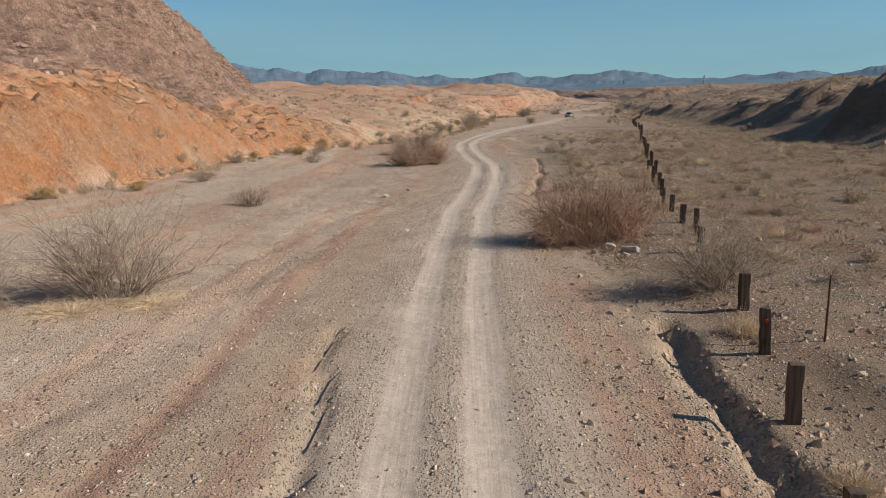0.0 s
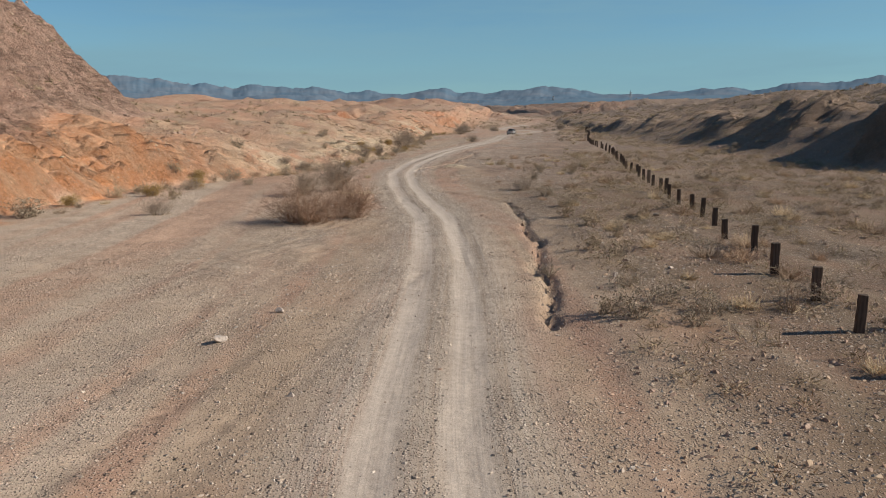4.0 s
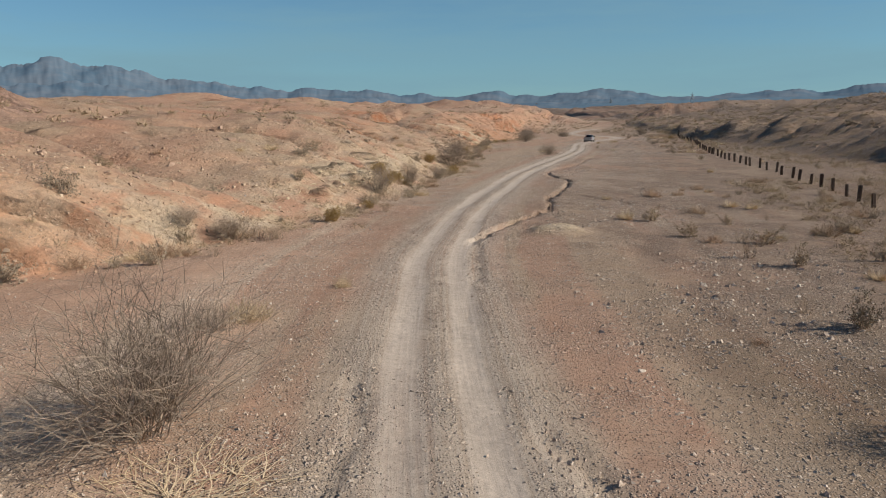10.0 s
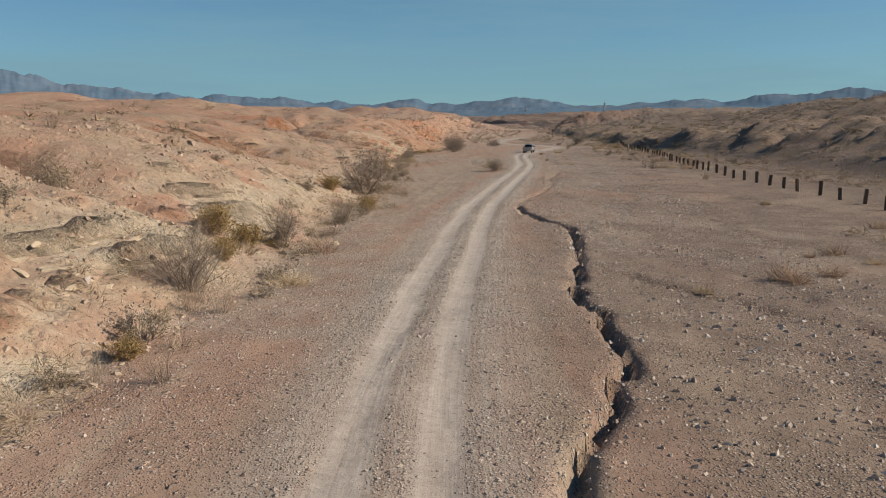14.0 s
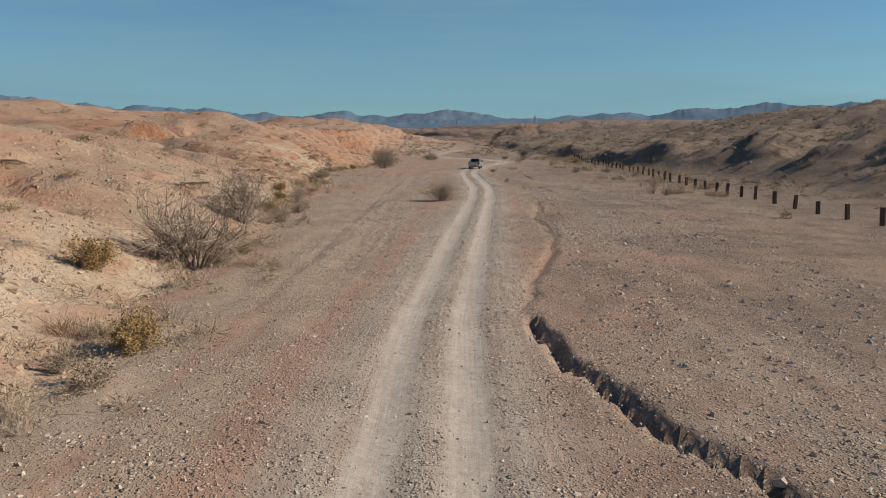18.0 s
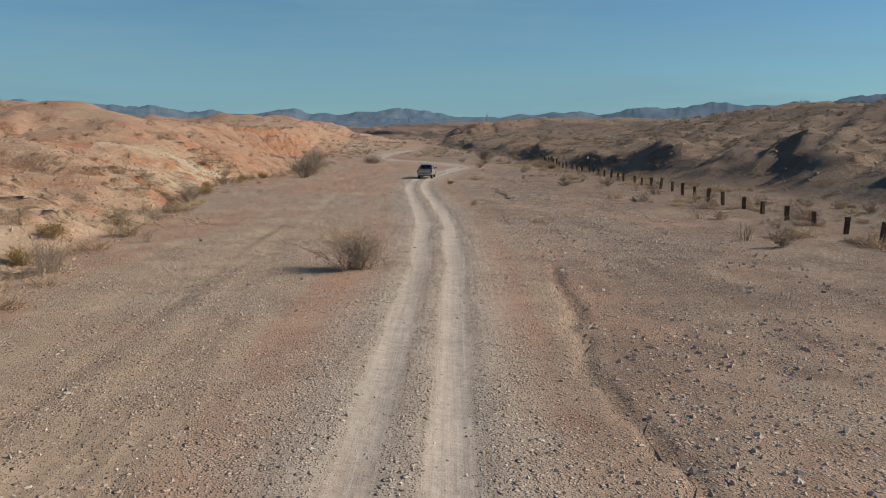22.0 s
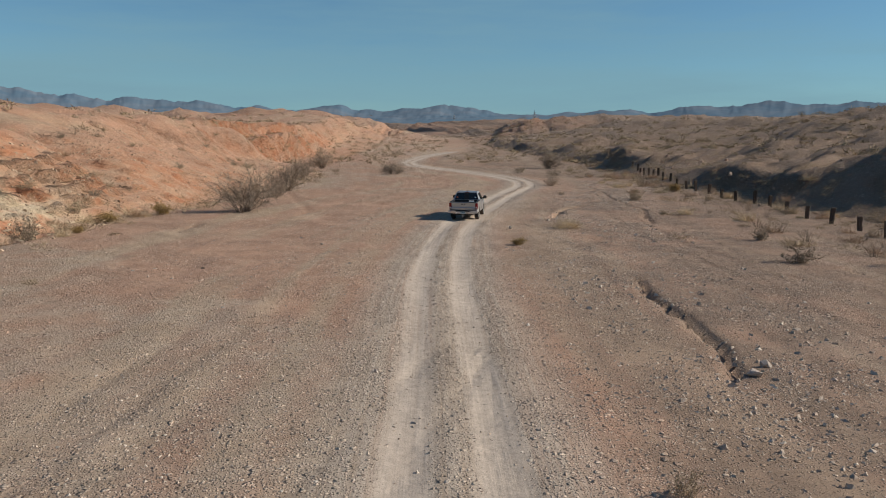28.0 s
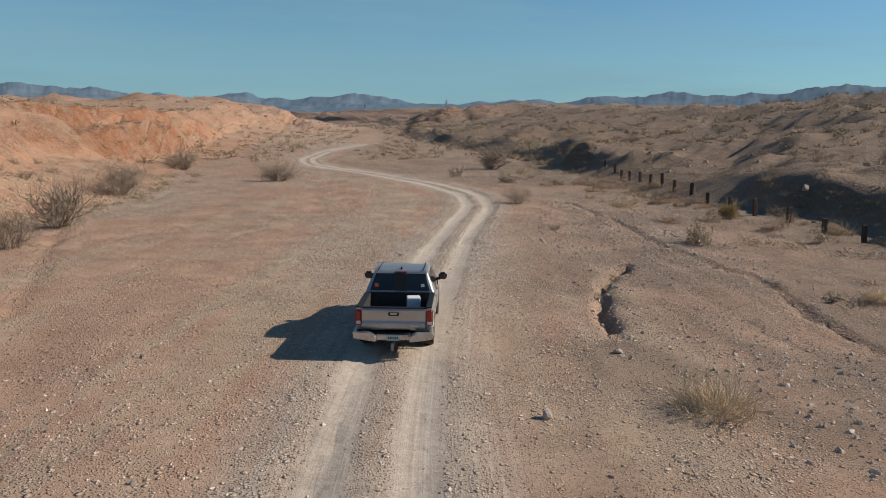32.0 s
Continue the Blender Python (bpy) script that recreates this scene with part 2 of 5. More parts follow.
def rise_left(x, y):
    toe = TOE_LEFT(y) + 0.9 * vn(y / 8.0, y * 0 + 3.1, 11) + 0.5 * vn(y / 2.3, y * 0 + 8.1, 12) + 0.3 * vn(y / 0.9, y * 0 + 2.1, 15)
    d = toe - x
    up = np.clip(d, 0, None)
    reach = REACH_LEFT(y) * (1 + 0.22 * vn(y / 7.0, y * 0 + 6.6, 16))
    late = step(268, 305, y)
    # convex slope: steep at the foot, easing to a bench that climbs slowly
    z = RISE_LEFT(y) * (1 + 0.16 * fbm(x / 14, y / 14, 31, 3)) * (1 - np.exp(-(up / reach) ** 1.3)) + 0.06 * np.clip(d - 9, 0, 60) + 0.45 * vn(x / 12, y / 14, 32) * np.clip(d / 9, 0, 1)
    on = np.clip(d / 3.0, 0, 1)
    gull = ridged((y + 0.35 * d) / 13.0, d / 34.0, 21, 3)
    brow = d + 2.0 * vn(y / 11, y * 0 + 4.4, 38) + 0.8 * vn(y / 3.7, y * 0 + 1.4, 39)
    shelf = 1.9 * np.clip(d / 10.0, 0, 1) + 5.7 * step(8.5, 17.5 - 5.0 * np.exp(-((y - 362) / 30) ** 4), brow) + 0.02 * np.clip(d - 19, 0, 60) + 0.5 * vn(x / 15, y / 19, 37) * np.clip(d / 12, 0, 1)
    z = z + late * (shelf - z)
    z = z + HILL_TOP(y) * step(0, 17, HILL_FOOT(y) + 1.5 * vn(y / 8, y * 0, 17) - x)
    slope_up = step(1, 6, HILL_FOOT(y) - x) * (y < 175)
    # rocky bands and crags of the first hill
    z = z + slope_up * (0.8 * (ridged(x / 6.5, y / 6.5, 63, 3) - 0.3) + 0.45 * (ridged(x / 2.2, y / 2.2, 64, 3) - 0.3) + 0.9 * ledges(z, 1.3, x, y, 66))
    rugged = 1 - 0.7 * late
    z = z + 0.55 * rugged * (gull - 0.25) * on * np.clip(z / 3.5, 0, 1.4)
    for pts, wide, share in SIDE_VALLEYS:
        m = (y > min(p.y for p in pts) - 16) & (y < max(p.y for p in pts) + 16) & (d > -3)
        if m.any():
            e, _ = to_line(x[m] + 1.2 * vn(x[m] / 5, y[m] / 5, 67), y[m] + 1.2 * vn(x[m] / 5, y[m] / 5, 68), pts)
            z[m] *= 1 - share * np.exp(-(e / wide) ** 2)
    # rills that run down the slopes, cut into the steeper faces
    rill = 1 - np.abs(vn((y + 0.5 * d + 0.5 * vn(x / 3, y / 3, 69)) / 1.25, d / 9.0, 45)) * 2
    z = z - 0.2 * rugged * np.clip(rill, 0, 1) ** 2 * on * np.clip(z / 2.0, 0, 1) * (0.4 + 0.6 * step(0.0, 0.5, vn(x / 12, y / 12, 65) + 0.3))
    z = z + 0.09 * fbm(x / 1.1, y / 1.1, 41, 3) * np.clip(d / 1.0, 0, 1) * np.clip(z / 1.5, 0, 1)
    z = z + (0.55 * (ridged(x / 3.2, y / 2.4, 58, 3) - 0.3) + 0.25 * (ridged(x / 1.2, y / 0.9, 59, 2) - 0.3)) * np.clip(z / 1.5, 0, 1) * on * (1 - step(80, 110, y)) * (x > HILL_FOOT(y) - 3)
    # layered outcrops near the foot
    hard = step(-0.15, 0.35, fbm(x / 9, y / 9, 46, 3)) * on * np.exp(-np.clip(d - 5, 0, None) / 4)
    z = z + 0.55 * rugged * hard * ledges(z, 0.8, x, y, 47) * np.clip(z / 0.8, 0, 1) + 0.14 * rugged * hard * (ridged(x / 1.5, y / 1.2, 57, 3) - 0.3) * np.clip(z / 0.8, 0, 1)
    # cut scarps on the higher terrace
    for cx, cy, drop, half in ((-9, 239, 3.4, 14), (-6, 164, 1.0, 10), (23, 348, 3.6, 20), (33, 386, 3.6, 20)):
        q = (x - cx) * 0.93 - (y - cy) * 0.2 + 1.6 * vn(y / 4.5, x / 9, 51) + 0.5 * vn(y / 1.3, x / 5, 52)
        z = z - drop * step(-0.4, 0.8, q) * np.exp(-((y - cy) / half) ** 2) * np.exp(-np.clip(q - 1, 0, 99) / 9) * (d > 0)
    z = z + (d > 0) * 1.8 * np.exp(-(((x + 43) / 3.2) ** 2 + ((y - 131) / 3.2) ** 2)) * (1 + 0.5 * vn(x / 1.1, y / 1.1, 61))
    return np.where(d > 0, z, 0.0), d


def rise_right(x, y):
    spur = vn(y / 11.0, y * 0 + 1.7, 13)
    reach = 1 - 0.5 * step(260, 330, y)
    gentle = step(105, 150, y) * (1 - step(236, 262, y))
    toe = TOE_RIGHT(y) + 1.5 - reach * (3.2 * spur + 1.4 * vn(y / 3.9, y * 0 + 5.5, 14) + 0.5 * vn(y / 1.6, y * 0 + 7.5, 18))
    toe = toe - 2.5
    d = x - toe
    run = 1.0 + FACE_RIGHT(y) * (0.9 + 1.1 * gentle + 1.7 * step(-0.6, 0.1, spur) * (1 - 0.85 * np.exp(-((y - 268) / 12) ** 2)))
    gull = ridged((y - 0.6 * d) / 13.0, d / 36.0, 23, 4)
    face = FACE_RIGHT(y) * (0.85 + 0.34 * fbm(x / 11, y / 11, 33, 3))
    cap = np.maximum(CAP_RIGHT(y) - FACE_RIGHT(y), 0.5)
    slope = np.where(d > run, np.clip((d - run) / 56.0, 0, 1), 0)
    z = face * step(0.0, 1.0, d / run) + cap * (0.6 * slope + 0.4 * slope * slope)
    on = np.clip(d / run, 0, 1)
    fade = np.exp(-np.clip(d - run - 4, 0, None) / 14)
    z = z + (1.9 - 0.7 * step(235, 262, y)) * (gull - 0.25) * on * np.clip(z / 4.0, 0, 1.3) * (0.3 + 0.7 * fade)
    # spurs with gullies between them, running down to the flat
    rib = ridged((y - 0.9 * d + 2 * vn(x / 9, y / 9, 29)) / 8.5, d / 40.0, 28, 3)
    z = z + (0.75 - 0.3 * step(235, 262, y)) * (rib - 0.3) * on * np.clip(z / 3.0, 0, 1)
    z = z + (0.25 - 0.12 * step(235, 262, y)) * (ridged(x / 3.6, y / 3.0, 48, 3) - 0.3) * on * np.clip(z / 2.5, 0, 1)
    z = z + 0.1 * fbm(x / 1.3, y / 1.3, 43, 3) * np.clip(d / 1.0, 0, 1) * np.clip(z / 2.5, 0, 1)
    return np.where(d > 0, np.maximum(z, 0), 0.0), d


def height(x, y):
    """The ground's height: bed of the wash, both banks, the far badlands."""
    x, y = np.asarray(x, float), np.asarray(y, float)
    z, dl, dr = np.zeros(x.shape), TOE_LEFT(y) - x, x - TOE_RIGHT(y)
    for rise, d in ((rise_left, dl), (rise_right, dr)):
        m = d > -9
        if m.any():
            z[m], d[m] = rise(x[m], y[m])
    u = x - ROAD(y)
    off = np.abs(u)
    bed = np.clip(1 - np.maximum(dl, dr) / 6.0, 0, 1) * (1 - step(330, 420, y))
    calm = step(1.5, 6, off)
    z = z + (0.10 * vn(x / 6.1, y / 7.3, 71) * calm + 0.045 * vn(x / 1.3, y / 1.3, 72) * (0.25 + 0.75 * calm) + 0.028 * vn(x / 0.55, y / 0.55, 73) * (0.5 + 0.5 * calm)) * (y < 420)
    z = z + 0.02 * vn((x - AXIS(y)) / 0.55, y / 11, 70) * calm * bed
    # wheel ruts and the loose ridges beside and between them
    rut = np.exp(-((off - 0.80) / 0.40) ** 4)
    ridge = np.exp(-((off - 1.75) / 0.35) ** 2) * (0.6 + 0.4 * vn(x / 0.9, y / 3.0, 74)) + 0.6 * np.exp(-(off / 0.3) ** 2) * (0.6 + 0.5 * vn(x / 0.8, y / 2.2, 75))
    z = z + (-0.045 * rut + 0.035 * ridge) * (y < 420)
    # rubble flat beside the fence at the start of the wash
    edge = np.interp(y, [-80, 0, 10, 18, 30, 44, 53, 62, 73, 80, 96], [4.8, 4.8, 5, 5.6, 5.0, 5.2, 6.8, 8.1, 9.1, 11, 15])
    z = z + (0.18 + 0.12 * vn(x / 2.2, y / 2.2, 76)) * step(-0.1, 3.0, x - edge) * (1 - step(72, 96, y)) * (dr < 30)
    for pts, depth, width in GULLIES:
        x0, x1 = min(p.x for p in pts) - 3, max(p.x for p in pts) + 3
        y0, y1 = min(p.y for p in pts) - 3, max(p.y for p in pts) + 3
        m = (x > x0) & (x < x1) & (y > y0) & (y < y1)
        if m.any():
            xs, ys = x[m], y[m]
            d, _ = to_line(xs + 0.2 * vn(xs / 0.8, ys / 0.8, 77) + 0.08 * vn(xs / 0.3, ys / 0.3, 87), ys + 0.2 * vn(xs / 0.8, ys / 0.8, 78), pts)
            wid = width * (1.1 + 0.4 * vn(xs / 1.7, ys / 1.7, 79))
            z[m] -= 0.85 * depth * (1 - step(0.3, 1.1, d / np.maximum(0.6 * wid, 0.19)))
    # pale mound beside the road
    z = z + 0.4 * np.exp(-(((x - 9.2) / 1.3) ** 4 + ((y - 106.4) / 1.05) ** 4)) * (1 + 0.15 * vn(x / 0.5, y / 0.5, 62))
    # valley floor climbs slowly, badlands and plains beyond
    away = np.clip(y - 430, 0, None)
    lane = np.abs(x - AXIS(y) - 0.02 * away)
    z = z + 0.010 * np.clip(y - 330, 0, 4000)
    hills = (2.0 + 5 * fbm(x / 210, y / 160, 81, 3) + 7.0 * ridged(x / 70, y / 50, 85, 5))
    z = z + np.clip(hills, 0, 40) * 1.15 * step(0, 130, away) * step(3, 45, lane) * (1 - 0.6 * step(15, 110, x - AXIS(y))) * (1 - 0.75 * step(1300, 2200, y))
    side = np.clip(np.maximum(dl, dr) - 60, 0, None)
    z = z + (0.002 * side + np.clip(1.1 * fbm(x / 70, y / 70, 88, 4), -3, 6) * step(0, 60, side)) * (1 - step(1200, 2600, side))
    return z


def ground_at(x, y):
    return float(height(np.array([x]), np.array([y]))[0])


# ---- materials ----
class Nodes:
    """A small builder for node materials."""

    def __init__(self, name):
        self.m = bpy.data.materials.new(name)
        self.m.use_nodes = True
        self.t = self.m.node_tree
        self.bsdf = self.t.nodes["Principled BSDF"]
        self.pos = self.t.nodes.new("ShaderNodeNewGeometry").outputs["Position"]

    def put(self, kind, **inputs):
        n = self.t.nodes.new(kind)
        for k, v in inputs.items():
            self.set(n.inputs[k.replace("_", " ")], v)
        return n

    def set(self, socket, v):
        if isinstance(v, bpy.types.NodeSocket):
            self.t.links.new(v, socket)
        elif isinstance(v, tuple) and len(v) == 3 and socket.type == "RGBA":
            socket.default_value = (*v, 1)
        else:
            socket.default_value = v

    def noise(self, scale, detail=4.0, rough=0.55, at=None, stretch=None):
        v = at or self.pos
        if stretch:
            mp = self.put("ShaderNodeMapping", Vector=v)
            mp.inputs["Scale"].default_value = stretch
            v = mp.outputs["Vector"]
        return self.put("ShaderNodeTexNoise", Vector=v, Scale=scale, Detail=detail, Roughness=rough).outputs["Fac"]

    def ramp(self, v, a, b, lo=0.0, hi=1.0):
        n = self.put("ShaderNodeMapRange", Value=v)
        for k, x in zip(("From Min", "From Max", "To Min", "To Max"), (a, b, lo, hi)):
            n.inputs[k].default_value = x
        return n.outputs["Result"]

    def mix(self, f, a, b, mode="MIX"):
        n = self.t.nodes.new("ShaderNodeMix")
        n.data_type, n.blend_type = "RGBA", mode
        self.set(n.inputs[0], f), self.set(n.inputs[6], a), self.set(n.inputs[7], b)
        return n.outputs[2]

    def math(self, op, a, b=0.0):
        n = self.t.nodes.new("ShaderNodeMath")
        n.operation = op
        self.set(n.inputs[0], a), self.set(n.inputs[1], b)
        return n.outputs[0]

    def attr(self, name):
        n = self.t.nodes.new("ShaderNodeAttribute")
        n.attribute_name = name
        return n.outputs["Fac"]

    def island(self):
        return self.t.nodes.new("ShaderNodeNewGeometry").outputs["Random Per Island"]

    def objrand(self):
        return self.t.nodes.new("ShaderNodeObjectInfo").outputs["Random"]

    def local(self):
        return self.t.nodes.new("ShaderNodeTexCoord").outputs["Object"]

    def scaled(self, colour, v):
        """A colour made lighter or darker by a value."""
        n = self.t.nodes.new("ShaderNodeVectorMath")
        n.operation = "SCALE"
        self.set(n.inputs[0], colour), self.set(n.inputs["Scale"], v)
        return n.outputs[0]

    def bump(self, h, strength=0.4, dist=0.05, after=None):
        n = self.put("ShaderNodeBump", Height=h, Strength=strength, Distance=dist)
        if after:
            self.set(n.inputs["Normal"], after)
        return n.outputs["Normal"]

    def done(self, colour, rough=0.9, metal=0.0, normal=None, spec=0.3, **more):
        self.set(self.bsdf.inputs["Base Color"], colour)
        self.set(self.bsdf.inputs["Roughness"], rough)
        self.set(self.bsdf.inputs["Metallic"], metal)
        self.set(self.bsdf.inputs["Specular IOR Level"], spec)
        if normal:
            self.set(self.bsdf.inputs["Normal"], normal)
        for k, v in more.items():
            self.set(self.bsdf.inputs[k.replace("_", " ")], v)
        return self.m


def ground_material():
    n = Nodes("desert_ground")
    across, along = n.attr("across"), n.attr("along")
    lane_at = n.put("ShaderNodeCombineXYZ", X=across, Y=along).outputs[0]
    big, mid, fine = n.noise(0.13, 4), n.noise(0.7, 4, 0.55), n.noise(5.0, 4, 0.6)
    tan, rose, grey = (0.475, 0.338, 0.224), (0.47, 0.275, 0.178), (0.44, 0.345, 0.254)
    c = n.mix(n.math("ADD", n.ramp(big, 0.38, 0.62, -0.25, 0.6), n.ramp(n.attr("streak"), 0.25, 0.75, -0.25, 0.95)), tan, rose)
    c = n.mix(n.math("MULTIPLY", n.attr("grit"), n.ramp(mid, 0.3, 0.6, 0.2, 0.75)), c, grey)
    c = n.mix(n.math("MULTIPLY", n.attr("scrub"), n.ramp(n.noise(0.35, 5), 0.3, 0.65, 0.55, 1.0)), c, (0.145, 0.102, 0.063))
    c = n.mix(n.attr("pan"), c, n.mix(n.ramp(n.attr("streak"), 0.25, 0.75), (0.64, 0.50, 0.37), (0.62, 0.40, 0.27)))
    c = n.mix(n.math("MULTIPLY", n.attr("crust"), n.ramp(n.noise(0.5, 5, 0.6), 0.35, 0.6, 0.5, 1.0)), c, (0.27, 0.188, 0.132))
    c = n.mix(n.attr("tanbank"), c, n.mix(n.ramp(n.noise(0.16, 4, 0.5), 0.4, 0.6), (0.415, 0.295, 0.195), (0.425, 0.25, 0.162)))
    c = n.mix(n.attr("hill"), c, n.mix(n.ramp(mid, 0.35, 0.65), (0.41, 0.255, 0.185), (0.49, 0.32, 0.232)))
    red = n.math("MULTIPLY", n.attr("red"), n.ramp(n.noise(0.22, 5, 0.6), 0.36, 0.56, 0.1, 1.0))
    c = n.mix(red, c, n.mix(n.ramp(mid, 0.35, 0.65), (0.42, 0.165, 0.078), (0.44, 0.235, 0.135)))
    c = n.mix(n.attr("orange"), c, n.mix(n.ramp(n.noise(0.45, 5, 0.6), 0.4, 0.6), (0.60, 0.265, 0.115), (0.58, 0.335, 0.19)))
    pale = n.math("MULTIPLY", n.attr("pale"), n.ramp(n.noise(0.3, 5, 0.6), 0.40, 0.52, 0.05, 1.0))
    c = n.mix(pale, c, n.mix(n.ramp(mid, 0.35, 0.65), (0.60, 0.46, 0.295), (0.55, 0.44, 0.31)))
    # dark crags and layers on the first hill
    layers = n.noise(1.0, 6, 0.7, stretch=(0.7, 0.5, 2.2))
    rock = n.math("MULTIPLY", n.math("MULTIPLY", n.attr("rock"), n.ramp(n.noise(0.13, 3), 0.42, 0.54, 0.15, 1.0)), n.ramp(layers, 0.49, 0.55, 0.0, 0.85))
    c = n.mix(rock, c, (0.21, 0.128, 0.092))
    c = n.mix(n.attr("hill"), c, n.scaled(c, n.ramp(n.noise(0.8, 6, 0.65, stretch=(0.8, 0.5, 1.8)), 0.4, 0.58, 0.84, 1.16)))
    # the road: ground-up grey apron, two smooth dusty lanes, a gritty crown between them
    off = n.math("ABSOLUTE", n.math("ADD", across, n.ramp(n.noise(0.5, 3, 0.5, lane_at, (0.4, 0.25, 1.0)), 0.0, 1.0, -0.35, 0.35)))
    fibre = n.noise(1.0, 4, 0.6, lane_at, (9.0, 0.16, 1.0))
    thread = n.noise(1.0, 3, 0.6, lane_at, (26.0, 0.5, 1.0))
    apron = n.math("MULTIPLY", n.ramp(off, 1.8, 3.1, 1.0, 0.0), n.ramp(fibre, 0.34, 0.58, 0.45, 0.9))
    lane = n.ramp(n.math("ABSOLUTE", n.math("SUBTRACT", off, 0.80)), 0.30, 0.56, 1.0, 0.0)
    lane = n.math("MULTIPLY", lane, n.ramp(n.noise(0.35, 3, 0.5, lane_at, (1.0, 0.3, 1.0)), 0.3, 0.5, 0.65, 1.0))
    c = n.mix(apron, c, (0.50, 0.41, 0.318))
    c = n.mix(n.math("MULTIPLY", lane, 0.85), c, (0.50, 0.415, 0.33))
    onroad = n.ramp(off, 2.3, 3.4, 1.0, 0.0)
    c = n.mix(onroad, c, n.scaled(c, n.math("MULTIPLY", n.ramp(fibre, 0.3, 0.7, 0.92, 1.07), n.ramp(thread, 0.3, 0.7, 0.965, 1.03))))
    c = n.mix(n.attr("lines"), c, n.scaled(c, n.ramp(n.noise(3.0, 4), 0.35, 0.65, 0.7, 1.05)))
    # pebbles of many tints and three sizes, few where wheels have ground the dust
    bare = n.math("SUBTRACT", 1.0, n.math("MULTIPLY", lane, 0.85))
    patch = n.ramp(n.math("ADD", n.noise(0.3, 5, 0.6), n.math("MULTIPLY", n.attr("grit"), 0.12)), 0.40, 0.64, 0.55, 1.0)
    patch = n.math("MULTIPLY", patch, bare)
    patch = n.math("MULTIPLY", patch, n.math("SUBTRACT", 1.0, n.math("MULTIPLY", n.attr("bank"), 0.15)))
    heap = None
    jig = n.put("ShaderNodeTexNoise", Vector=n.pos, Scale=30.0, Detail=2.0, Roughness=0.5)
    shift = n.put("ShaderNodeVectorMath", Vector=jig.outputs["Color"])
    shift.operation = "SCALE"
    shift.inputs["Scale"].default_value = 0.03
    warp = n.put("ShaderNodeVectorMath", Vector=n.pos)
    warp.operation = "ADD"
    n.set(warp.inputs[1], shift.outputs[0])
    at = warp.outputs[0]
    # shade between the pebbles, put in as a darker tone of the ground
    gap_shade = n.scaled(c, 0.82)
    c = n.mix(patch, c, gap_shade)
    for scale, least in ((19.0, 0.05), (11.0, 0.35), (5.5, 0.8)):
        v = n.put("ShaderNodeTexVoronoi", Vector=at, Scale=scale)
        v.voronoi_dimensions = "2D"
        tint = n.put("ShaderNodeSeparateColor", Color=v.outputs["Color"])
        size = n.math("MULTIPLY", n.ramp(tint.outputs["Green"], least, 1.0, 0.2, 0.5), n.ramp(tint.outputs["Green"], least, least + 0.02))
        size = n.math("MULTIPLY", size, patch)
        rise = n.math("MAXIMUM", n.math("SUBTRACT", size, v.outputs["Distance"]), 0.0)
        mask = n.ramp(rise, 0.0, 0.07)
        tone = n.mix(n.math("MULTIPLY", tint.outputs["Blue"], 0.6), n.scaled(c, 1.2), (0.53, 0.435, 0.345))
        shade = n.scaled(tone, n.ramp(tint.outputs["Red"], 0.0, 1.0, 0.62, 1.32))
        c = n.mix(n.math("MULTIPLY", mask, 0.9), c, shade)
        h = n.math("MULTIPLY", n.ramp(rise, 0.0, 0.22, 0.0, 0.5), 1.0 / scale)
        heap = n.math("ADD", heap, h) if heap else h
    c = n.scaled(c, n.ramp(n.noise(42.0, 2, 0.6), 0.35, 0.65, 0.86, 1.14))
    c = n.scaled(c, n.ramp(fine, 0.3, 0.7, 0.9, 1.1))
    c = n.scaled(c, n.ramp(mid, 0.3, 0.7, 0.93, 1.06))
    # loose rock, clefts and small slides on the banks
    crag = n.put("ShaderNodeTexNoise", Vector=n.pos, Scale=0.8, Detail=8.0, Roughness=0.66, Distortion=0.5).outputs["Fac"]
    # shade of the clefts in steep faces, darkened into the base colour
    cleft_shade = n.math("MULTIPLY", n.ramp(crag, 0.36, 0.41, 1.0, 0.0), n.attr("cliff"))
    c = n.mix(n.math("MULTIPLY", cleft_shade, 0.6), c, n.scaled(c, 0.6))
    for scale, amount in ((3.4, 0.26),):
        v = n.put("ShaderNodeTexVoronoi", Vector=at, Scale=scale)
        v.voronoi_dimensions = "2D"
        tint = n.put("ShaderNodeSeparateColor", Color=v.outputs["Color"])
        lump = n.math("MULTIPLY", n.ramp(v.outputs["Distance"], 0.15, 0.45, 1.0, 0.0), n.attr("bank"))
        heap = n.math("ADD", heap, n.math("MULTIPLY", lump, n.ramp(tint.outputs["Green"], 0.5, 1.0, 0.0, 0.05)))
        c = n.mix(n.math("MULTIPLY", lump, n.ramp(n.noise(0.4, 3), 0.4, 0.6)), c, n.scaled(c, n.ramp(tint.outputs["Red"], 0.0, 1.0, 1 - amount, 1 + amount)))
    high = n.bump(n.math("MULTIPLY", n.math("ADD", n.math("MULTIPLY", n.attr("bank"), 0.08), n.math("MULTIPLY", n.attr("cliff"), 0.8)), crag), 0.9, 0.7)
    high = n.bump(n.math("MULTIPLY", n.attr("hill"), n.math("ADD", n.noise(1.1, 6, 0.62), n.math("MULTIPLY", layers, 1.4))), 1.0, 0.55, high)
    high = n.bump(n.math("MULTIPLY", n.attr("cliff"), n.put("ShaderNodeTexNoise", Vector=n.pos, Scale=1.8, Detail=7.0, Roughness=0.7, Distortion=0.8).outputs["Fac"]), 1.0, 0.55, high)
    low = n.bump(n.noise(1.6, 5, 0.6), 0.5, 0.11, high)
    low = n.bump(n.math("MULTIPLY", onroad, fibre), 0.6, 0.018, low)
    low = n.bump(n.math("MULTIPLY", n.attr("lines"), -1.0), 0.6, 0.1, low)
